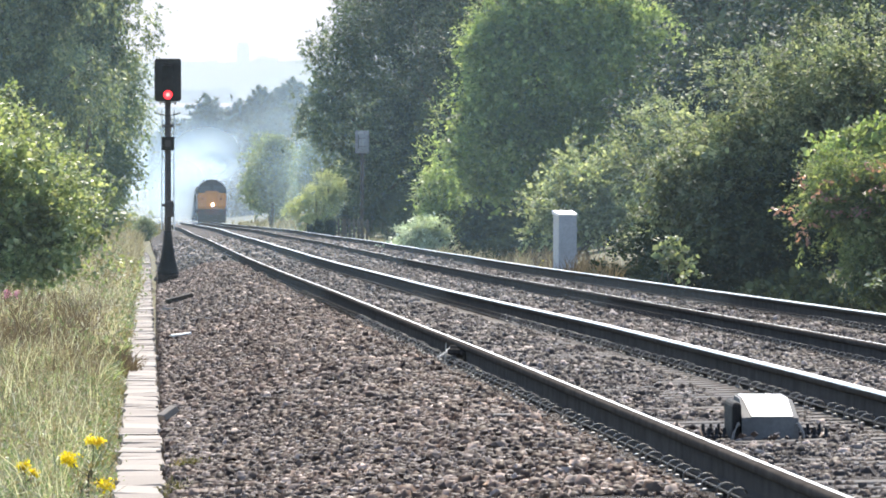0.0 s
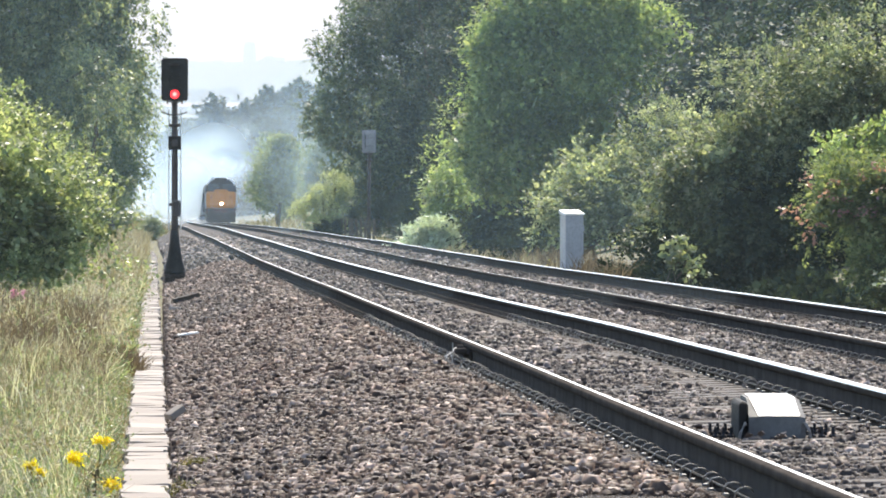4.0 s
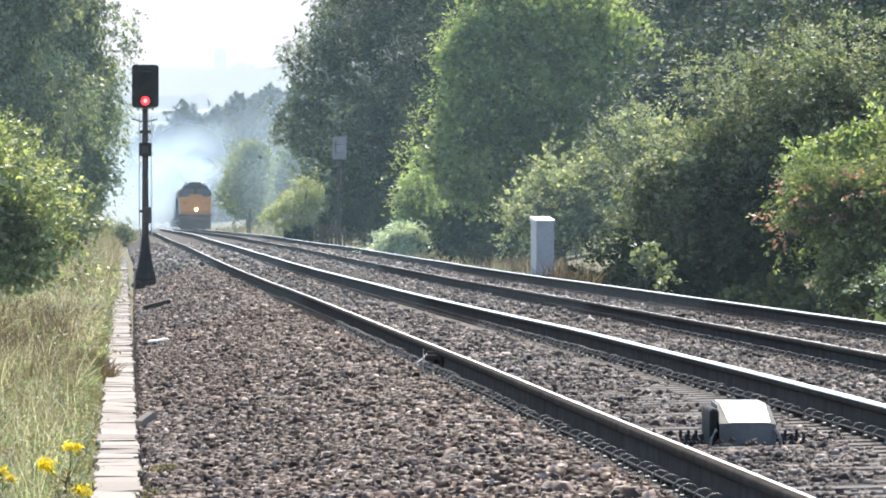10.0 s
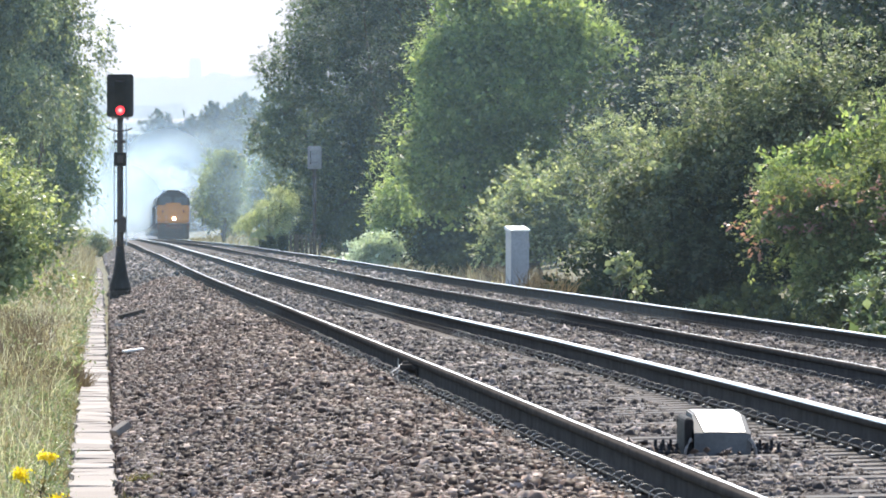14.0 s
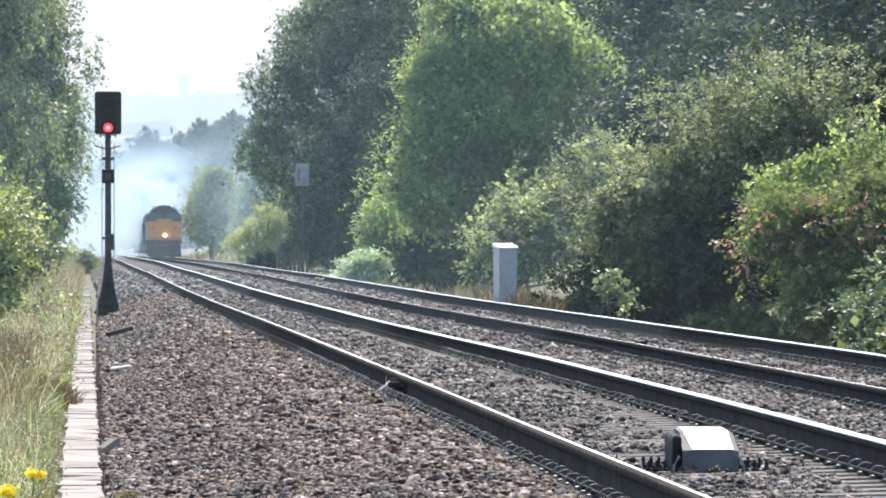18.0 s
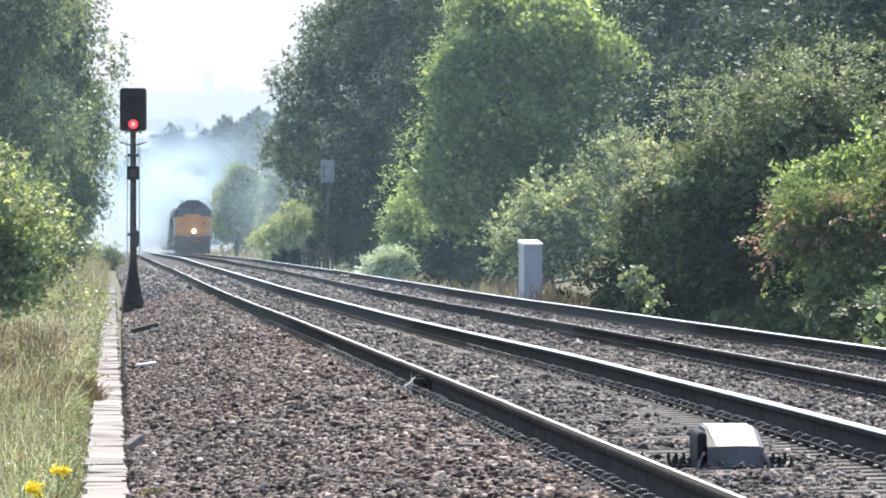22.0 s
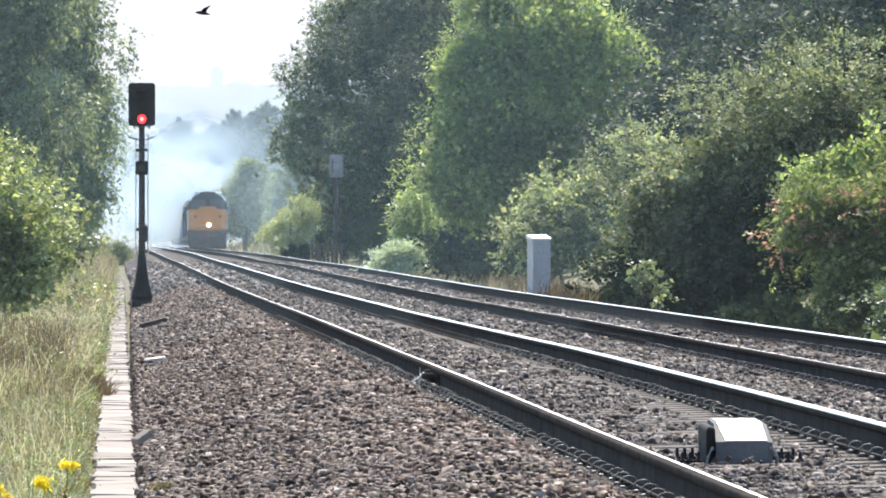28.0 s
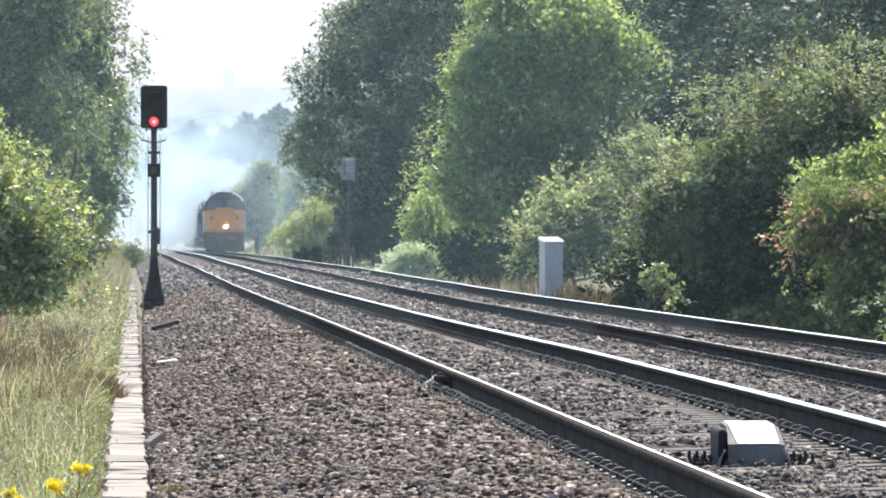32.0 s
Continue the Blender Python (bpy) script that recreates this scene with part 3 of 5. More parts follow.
for mat, label, mine in (("stone", "angular brown ballast stones on the shoulder, dusty and sunlit", [r for r in runs if r[1] < 3]), ("stone_grey", "angular grey ballast stones between the rails, dusty and sunlit", [r for r in runs if r[1] > 3])):
    vs, fs, off = [], [], 0
    for run in mine:
        v, f = stones(*run[:6], rng, len(run) < 7)
        vs.append(v)
        fs.append(f + off)
        off += len(v)
    ball = part_mesh("ballast_stones", raw_mesh("ballast_stones", np.concatenate(vs), np.concatenate(fs)), mat)
    tagged(ball, label, "ballast", kind="stuff")


# the nearest stones one by one
one = random.Random(8)
stone_meshes = []
for k in range(8):
    b = bmesh.new()
    v = [b.verts.new((c[0] * one.uniform(0.7, 1.2) * 0.028, c[1] * one.uniform(0.6, 1.1) * 0.025, c[2] * one.uniform(0.5, 0.9) * 0.018)) for c in CHIP_V]
    for f in CHIP_F:
        b.faces.new([v[i] for i in f])
    me = bpy.data.meshes.new("stone")
    b.to_mesh(me)
    b.free()
    me.materials.append(M["stone_one"])
    stone_meshes.append(me)
for _ in range(300):
    k, y = (one.uniform(0.2, 2.2), one.uniform(37.5, 46)) if _ > 45 else (3.39 + one.uniform(-0.5, 0.6), 45.6 + one.choice((-1, 1)) * one.uniform(0.38, 0.55))
    o = new("stone", one.choice(stone_meshes))
    o.parent = bed
    o.matrix_basis = pose(bed_x(k, y), y, bed_z(k, y) + one.uniform(0.02, 0.05), one.gauss(0, 28), one.gauss(0, 20), one.uniform(0, 360))


# ---- cable trough ----
trough = thing("cable_trough", 0.1, 50, base_z(50) - 0.6, "pale concrete cable trough with uneven lids along the grass", "cable trough")
tinv = trough.matrix_world.inverted()


def trough_x(y):
    return -0.028 + trough_shift(y)


body_v, body_f = sheet(lambda i, y: trough_x(y) + (-0.125, -0.115, 0.115, 0.125)[i], steps((-30, 300, 3)), lambda i, y: base_z(y) + (-0.85, -0.625, -0.625, -0.85)[i], 4)
body = part_mesh("trough_body", raw_mesh("trough_body", body_v, body_f), "concrete", trough)
body.matrix_parent_inverse = tinv
lid_meshes = []
lr = random.Random(5)
for k in range(6):
    b = box(0.275, 1.0, 0.045, (0, 0, 0), 0.008, 1)
    for v in b.verts:
        v.co += Vector((lr.uniform(-0.006, 0.006), lr.uniform(-0.004, 0.004), lr.uniform(-0.004, 0.004)))
    if k == 5:
        bmesh.ops.bisect_plane(b, geom=b.verts[:] + b.edges[:] + b.faces[:], plane_co=(0.06, -0.3, 0), plane_no=(0.8, -0.5, 0), clear_outer=True)
    me = bpy.data.meshes.new("lid")
    b.to_mesh(me)
    b.free()
    me.materials.append(M["lid"])
    lid_meshes.append(me)


def lay_lids(y, end, lr):
    while y < end:
        ln = lr.choice((0.98, 0.98, 1.0, 0.62, 1.2))
        c = new("lid", lid_meshes[5 if lr.random() < 0.06 else lr.randrange(5)])
        c.parent = trough
        ym = y + ln / 2
        c.matrix_parent_inverse = tinv
        c.matrix_basis = pose(trough_x(ym) + lr.gauss(0, 0.013), ym, base_z(ym) - 0.60 + lr.uniform(-0.006, 0.006), math.degrees(math.atan(-FALL)) + lr.uniform(-0.4, 0.4), lr.uniform(-2, 2),
                              lr.uniform(-1.3, 1.3)) @ Matrix.Diagonal((1, ln, 1, 1))
        y += ln + lr.uniform(0.006, 0.035)


lay_lids(36.0, 290, lr)
lay_lids(-14.0, 35.0, random.Random(6))


# ---- trackside equipment ----
def rounded_outline(w, h, r, n=5):
    out = []
    for cx, cz, a0 in ((w / 2 - r, h / 2 - r, 0), (-w / 2 + r, h / 2 - r, 90), (-w / 2 + r, -h / 2 + r, 180), (w / 2 - r, -h / 2 + r, 270)):
        for k in range(n + 1):
            a = radians(a0 + 90 * k / n)
            out.append((cx + r * math.cos(a), cz + r * math.sin(a)))
    return out


def disc(r, y0, y1, at, sides=20):
    b = prism([(r * math.cos(k * math.tau / sides), r * math.sin(k * math.tau / sides)) for k in range(sides)], y0, y1)
    bmesh.ops.translate(b, vec=at, verts=b.verts)
    return b


def hood(r, length, at):
    """A half-open visor over a lens."""
    b = bmesh.new()
    n = 12
    rows = []
    for y0 in (0, -length):
        for rr in (r, r * 0.93):
            rows.append([b.verts.new((at[0] + rr * math.cos(math.pi * (k / n * 1.3 - 0.15)), at[1] + y0 * (0.4 + 0.6 * math.sin(math.pi * k / n)), at[2] + rr * math.sin(math.pi * (k / n * 1.3 - 0.15))))
                         for k in range(n + 1)])
    o0, i0, o1, i1 = rows
    for k in range(n):
        b.faces.new((o0[k], o0[k + 1], o1[k + 1], o1[k]))
        b.faces.new((i0[k + 1], i0[k], i1[k], i1[k + 1]))
        b.faces.new((o1[k], o1[k + 1], i1[k + 1], i1[k]))
    return b


def signal_post(x, y):
    """A colour-light signal showing red, on a slim post with a flared foot."""
    z = base_z(y)
    s = thing("colour_light_signal", x, y, z - 0.42, "black colour-light signal showing red on a slim dark post", "railway signal")
    u = 0.42
    part("post", tube([(0, 0, 0.3), (0, 0, 1.3 + u), (0, 0, 3.12 + u)], [0.075, 0.066, 0.062], 14), "post", s, smooth=True)
    foot = tube([(0, 0, 0), (0, 0, 0.06), (0, 0, 0.35), (0, 0, 0.62), (0, 0, 0.9)], [0.23, 0.22, 0.15, 0.105, 0.085], 14)
    part("foot", foot, "black", s, "dark flared foot", True)
    part("concrete_base", box(0.42, 0.42, 0.3, (0, 0, -0.14), 0.02), "bed", s)
    head_ = part("signal_head", prism(rounded_outline(0.545, 0.875, 0.06), -0.06, 0.07), "black", s)
    head_.location = (0, -0.09, 3.555 + u)
    for k, (dz, mat, lab) in enumerate(((0.23, "black", "unlit lens"), (-0.02, "black", "unlit lens"), (-0.30, "red_lamp", "glowing red lens"))):
        ln = part("lens", disc(0.085 if k < 2 else 0.09, -0.075, -0.055, (0, 0, dz)), mat, head_, lab)
        if k == 2:
            part("lamp_core", disc(0.04, -0.085, -0.074, (0, 0, dz)), "lamp_core", ln)
        part("hood", hood(0.125, 0.2, (0, -0.06, dz)), "black", head_)
    part("top_plate", box(0.2, 0.02, 0.03, (0, -0.072, 0.30), 0.005), "post", head_)
    for dx in (-0.15, -0.05, 0.05, 0.15):
        part("bracket_bolt", box(0.03, 0.05, 0.06, (dx, -0.06, 3.08 + u), 0.004), "post", s)
    part("head_bracket", box(0.36, 0.10, 0.025, (0, -0.05, 3.10 + u), 0.005), "post", s)
    ring = tube([(0.25 * math.cos(a), 0.2 * math.sin(a) - 0.03, 2.86 + u + 0.03 * math.cos(2 * a)) for a in np.linspace(0, math.tau, 21)[:-1]], 0.014, 6, True)
    part("safety_hoop", ring, "post", s)
    for hz_ in (2.62, 2.30, 1.0):
        part("collar", tube([(0, 0, hz_ + u - 0.03), (0, 0, hz_ + u + 0.03)], [0.125, 0.125], 14), "post", s)
    part("junction_box", box(0.26, 0.17, 0.28, (0, -0.06, 2.26 + u), 0.015), "black", s)
    part("number_plate", box(0.12, 0.012, 0.14, (0, -0.152, 2.26 + u), 0.004), "post", s, "small dull plate")
    part("telephone_box", box(0.17, 0.16, 0.34, (0.03, -0.09, 0.92 + u), 0.03), "post", s, "dull grey phone case")
    for dx in (-0.125, 0.125):
        part("stay_rod", tube([(dx, 0.02, 0.5 + u), (dx, 0.02, 2.95 + u)], 0.013, 6), "white_metal", s, "thin bright stay rod")
    for k in range(9):
        part("rung", tube([(-0.125, 0.02, 0.6 + u + 0.27 * k), (0.125, 0.02, 0.6 + u + 0.27 * k)], 0.007, 6), "white_metal", s)
    return s


signal_post(1.12, 179)


def far_signal(x, y):
    s = thing("signal_back", x, y, ground_z(x, y) - 0.05, "pale grey back of a signal on a dark post", "railway signal")
    t = base_z(y) - s.location.z
    part("post", tube([(0, 0, 0), (0, 0, 3.3 + t)], [0.09, 0.075], 12), "post", s, smooth=True)
    h = part("backboard", prism(rounded_outline(0.60, 0.98, 0.05), -0.05, 0.05), "dull_grey", s)
    h.location = (0, 0, 3.78 + t)
    part("case", box(0.36, 0.14, 0.80, (0, -0.12, 0), 0.02), "dull_grey", h)
    for dz in (-0.2, 0.15):
        part("door_seam", box(0.30, 0.01, 0.015, (0, -0.195, dz), 0.002), "post", h)
    part("hinge", box(0.03, 0.02, 0.6, (-0.17, -0.195, 0), 0.004), "post", h)
    part("bracket", box(0.3, 0.12, 0.08, (0, 0, 3.24 + t), 0.01), "post", s)
    part("collar", tube([(0, 0, 2.9 + t), (0, 0, 3.0 + t)], [0.12, 0.12], 12), "post", s)


far_signal(10.75, 378)


def location_cabinet(x, y):
    z = ground_z(x, y)
    s = thing("trackside_cabinet", x, y, z - 0.04, "tall white trackside cabinet, body greyed as in shade", "cabinet", rz=15)
    h = base_z(y) + 0.86 - s.location.z
    # Body colour carries shade and the top colour carries sunlight
    part("body", box(0.40, 0.40, h - 0.04, (0, 0, (h - 0.04) / 2), 0.012), "grey_box", s)
    cap = box(0.44, 0.44, 0.08, (0, 0, h - 0.02))
    for v in cap.verts:
        if v.co.y < 0:
            v.co.z -= 0.07 if v.co.z > h - 0.02 else 0.03
    bmesh.ops.bevel(cap, geom=cap.edges[:], offset=0.012, segments=2, affect="EDGES", profile=0.5)
    part("top_cover", cap, "magnet_top", s, "sloping top cover whitened as in sunlight")
    part("door", box(0.34, 0.012, h - 0.35, (0, -0.206, h / 2 + 0.05), 0.004), "grey_box", s)
    for dz in (0.3, 0.75):
        part("hinge", box(0.02, 0.03, 0.09, (0.2, -0.2, h * dz), 0.004), "grey_box", s)
    part("handle", tube([(-0.12, -0.225, h * 0.55), (-0.12, -0.225, h * 0.62)], 0.01, 6), "grey_box", s)
    part("plinth", box(0.5, 0.5, 0.14, (0, 0, 0.02), 0.02), "concrete", s)


location_cabinet(9.50, 184)


def track_magnet(x, y):
    """The ramped magnet box between the rails, bolted down on brackets."""
    z = base_z(y) - 0.19
    s = thing("track_magnet", x, y, z, "pale-topped ramped signalling magnet box bolted between the rails", "signalling magnet")
    b = bmesh.new()
    prof = ((-0.36, 0.0), (-0.35, 0.145), (-0.165, 0.235), (0.25, 0.24), (0.36, 0.13), (0.36, 0.0))
    rings = []
    for xx, k in ((-0.135, 1.0), (0.135, 1.0), (0.16, 0.96)):
        inset = 0.03 if abs(xx) > 0.15 else 0
        rings.append([b.verts.new((xx + (0.02 if zz > 0.2 and xx > 0 else 0) * -1, yy * (1 - inset), zz * k)) for yy, zz in prof])
    for r0, r1 in zip(rings, rings[1:]):
        for k in range(len(prof) - 1):
            b.faces.new((r0[k], r1[k], r1[k + 1], r0[k + 1]))
    b.faces.new(rings[0])
    b.faces.new(rings[-1][::-1])
    bmesh.ops.recalc_face_normals(b, faces=b.faces)
    part("cover", b, "magnet", s)
    lid = bmesh.new()
    tv = [lid.verts.new(c) for c in ((-0.085, -0.346, 0.152), (0.13, -0.346, 0.152), (0.112, -0.165, 0.242), (-0.12, -0.165, 0.242), (0.11, 0.24, 0.246), (-0.12, 0.24, 0.246))]
    lid.faces.new((tv[0], tv[1], tv[2], tv[3]))
    lid.faces.new((tv[3], tv[2], tv[4], tv[5]))
    bmesh.ops.solidify(lid, geom=lid.faces[:], thickness=-0.006)
    # Sun glare on the ramp is put into a whiter plate
    part("top_plate", lid, "magnet_top", s, "top plate whitened as if in sun glare")
    part("end_cap", box(0.05, 0.60, 0.225, (-0.16, -0.03, 0.112), 0.025, 3), "black", s, "black rounded end cap")
    part("base_plate", box(0.62, 0.66, 0.03, (0, 0, -0.005), 0.006), "under", s)
    for dx in (-0.30, -0.26, -0.22, 0.20, 0.25, 0.31):
        for dy in (-0.25, 0.2):
            part("anchor_bolt", tube([(dx, dy, 0), (dx, dy, 0.045), (dx, dy, 0.055), (dx, dy, 0.09)], [0.020, 0.020, 0.010, 0.008], 7), "under", s)
    for sx in (-1, 1):
        part("side_strap", tube([(sx * 0.19, -0.37, 0.0), (sx * 0.18, -0.39, 0.07), (sx * 0.155, -0.38, 0.115), (sx * 0.145, -0.30, 0.10)], 0.008, 6), "clip", s)
    part("cable", tube([(-0.30, 0.1, 0.03), (-0.42, 0.0, 0.02), (-0.5, 0.15, 0.0), (-0.62, 0.3, 0.0)], 0.012, 6), "black", s)


track_magnet(3.39, 45.6)

# fishplated joint
jy = 66.0
joint = thing("rail_joint", 2.64 + bend(jy), jy, line_z(jy), "bolted fishplate joint on the near rail", "rail joint")
for sx in (-1, 1):
    part("fishplate", box(0.022, 0.9, 0.07, (sx * 0.024, 0, -0.085), 0.006), "rail_side", joint)
for dy in (-0.32, -0.11, 0.11, 0.32):
    part("bolt", tube([(-0.075, dy, -0.085), (0.06, dy, -0.085)], [0.016, 0.016], 6), "rail_side", joint)
part("bond_stub", box(0.09, 0.12, 0.04, (-0.10, -0.35, -0.05), 0.01), "rail_side", joint)
part("bond_lug", box(0.05, 0.09, 0.05, (-0.09, 0.0, -0.04), 0.01), "rail_side", joint)
# Pale bits added to paint the bright glints at the joint
part("glint_pin", tube([(-0.17, -0.5, -0.14), (-0.165, -0.5, 0.02)], [0.004, 0.003], 6), "concrete", joint, "pale upright pin added for a white glint")
for dy, dx in ((-0.35, -0.16), (-0.55, -0.22)):
    part("glint_stub", box(0.02, 0.03, 0.014, (dx, dy, -0.085), 0.004), "concrete", joint, "pale stub added for a bright glint")
part("bond_wire", tube([(-0.22, -0.55, -0.085), (-0.15, -0.2, -0.06), (-0.13, 0.25, -0.06), (-0.09, 0.5, -0.05)], 0.006, 6), "clip", joint, "thin bond wire")


def lying_board(name, k, y, length, width, thick, rz, mat, label, category, up=0.03, tilt=0.0):
    ob = part(name, box(length, width, thick, bevel=0.008), mat)
    ob.matrix_world = pose(bed_x(k, y), y, bed_z(k, y) + up, 0, tilt, rz)
    return tagged(ob, label, category)


lying_board("old_plank", 0.60, 138, 0.42, 0.16, 0.07, 14, "wood", "dark weathered plank lying on the ballast", "plank", 0.10, -14)
lying_board("concrete_chunk", 0.47, 131, 0.30, 0.3, 0.05, 20, "lid", "pale broken concrete chunk on the ballast", "rubble", 0.03, 6)
lying_board("white_stick", 0.44, 101, 0.25, 0.05, 0.025, 15, "magnet_top", "short white stick lying on the ballast", "stick", 0.09, -7)
lying_board("broken_lid", 0.16, 64, 0.13, 0.12, 0.05, 25, "lid", "broken concrete lid leaning against the trough", "rubble", 0.10, -32)
lying_board("sleeper_end_plate", 2.30, 49.65, 0.3, 0.2, 0.03, 0, "sleeper", "bare grey ridged sleeper end in the ballast", "sleeper end", 0.02)


# ---- plants ----
def leaves(centres, per, spread, size, rng, narrow=0.5, droop=0.0):
    """Folded leaf blades in loose clumps round the centres, as arrays."""
    n = len(centres) * per
    sp = spread * rng.uniform(0.6, 1.3, len(centres))
    c = np.repeat(centres, per, 0) + rng.normal(0, 1, (n, 3)) * np.repeat(sp, per)[:, None] * (1, 1, 0.8)
    d = rng.normal(0, 1, (n, 3)) + (0, 0, -droop)
    d /= np.linalg.norm(d, axis=1)[:, None]
    u = np.cross(d, rng.normal(0, 1, (n, 3)) + (0, 0, 1.1))
    u /= np.linalg.norm(u, axis=1)[:, None]
    w = np.cross(d, u)
    s = (size * rng.uniform(0.6, 1.3, n))[:, None]
    tip, mid = c + d * s, c + d * s * 0.45
    v = np.stack((c, mid + u * s * narrow * 0.5 + w * s * 0.08, tip, mid - u * s * narrow * 0.5 + w * s * 0.08), 1).reshape(-1, 3)
    return v, np.arange(n * 4).reshape(-1, 4)


def crown_points(lobes, n, rng, hollow=0.45, ragged=0.25):
    """Places in and on a cluster of rounded lobes (x, y, z, rx, ry, rz), with the way outwards at each."""
    vol = np.array([b[3] * b[4] * b[5] for b in lobes]) ** 0.6
    which = rng.choice(len(lobes), n, p=vol / vol.sum())
    L = np.array(lobes)[which]
    d = rng.normal(0, 1, (n, 3))
    d /= np.linalg.norm(d, axis=1)[:, None]
    r = hollow + (1 - hollow) * rng.uniform(0, 1, n) ** 0.6
    bumps = np.array([noise.noise(Vector(v * 2.2) + Vector((k * 7.0, 0, 0))) for v, k in zip(d, which)])
    r = r * (1 + ragged * bumps * 1.8) + np.abs(rng.normal(0, ragged * 0.25, n))
    return L[:, :3] + d * r[:, None] * L[:, 3:], d


def twigs(base, out, length, per, size, rng, narrow=0.5, droop=0.0):
    """Leafy twigs: leaves set alternately along a bent shoot, their faces mostly turned to the sky."""
    m = len(base)
    d = out + rng.normal(0, 0.55, (m, 3)) + (0, 0, 0.35 - droop)
    d /= np.linalg.norm(d, axis=1)[:, None]
    n = m * per
    ln = np.repeat(length * rng.uniform(0.5, 1.4, m), per)[:, None]
    dd = np.repeat(d, per, 0)
    s = np.tile((np.arange(per) + 0.5) / per, m)[:, None]
    c = np.repeat(base, per, 0) + dd * ln * s + np.array((0, 0, -1.0)) * (0.25 + droop * 0.5) * ln * s * s + rng.normal(0, 0.10, (n, 3)) * ln
    side = np.cross(dd, (0, 0, 1.0)) + rng.normal(0, 0.35, (n, 3))
    flip = np.where(np.arange(n) % 2, 1.0, -1.0)[:, None]
    ld = dd * 0.7 + side * flip * 0.8 + (0, 0, -0.25 - droop * 0.5)
    ld /= np.linalg.norm(ld, axis=1)[:, None]
    w = rng.normal(0, 0.55, (n, 3)) + (0, 0, 1.0)
    u = np.cross(ld, w)
    u /= np.linalg.norm(u, axis=1)[:, None]
    w = np.cross(u, ld)
    z = (size * rng.uniform(0.6, 1.35, n))[:, None]
    tip, mid = c + ld * z, c + ld * z * 0.45
    v = np.stack((c, mid + u * z * narrow * 0.5 + w * z * 0.08, tip, mid - u * z * narrow * 0.5 + w * z * 0.08), 1).reshape(-1, 3)
    return v, np.arange(n * 4).reshape(-1, 4)


def billows(lobes, rng, n=9):
    """Breaks each large lobe up into flattened boughs of foliage on its outside."""
    out = []
    for b in lobes:
        out.append((*b[:3], b[3] * 0.64, b[4] * 0.64, b[5] * 0.64))
        for k in range(n):
            a, e = math.tau * (k + rng.uniform(-0.3, 0.3)) * 0.618, rng.uniform(-0.6, 1.0)
            c = math.sqrt(max(0.0, 1 - e * e))
            q, f = rng.uniform(0.26, 0.50), rng.uniform(0.66, 0.92)
            out.append((b[0] + b[3] * f * c * math.cos(a), b[1] + b[4] * f * c * math.sin(a), b[2] + b[5] * f * e, b[3] * q, b[4] * q, b[5] * q * 0.75))
    return out


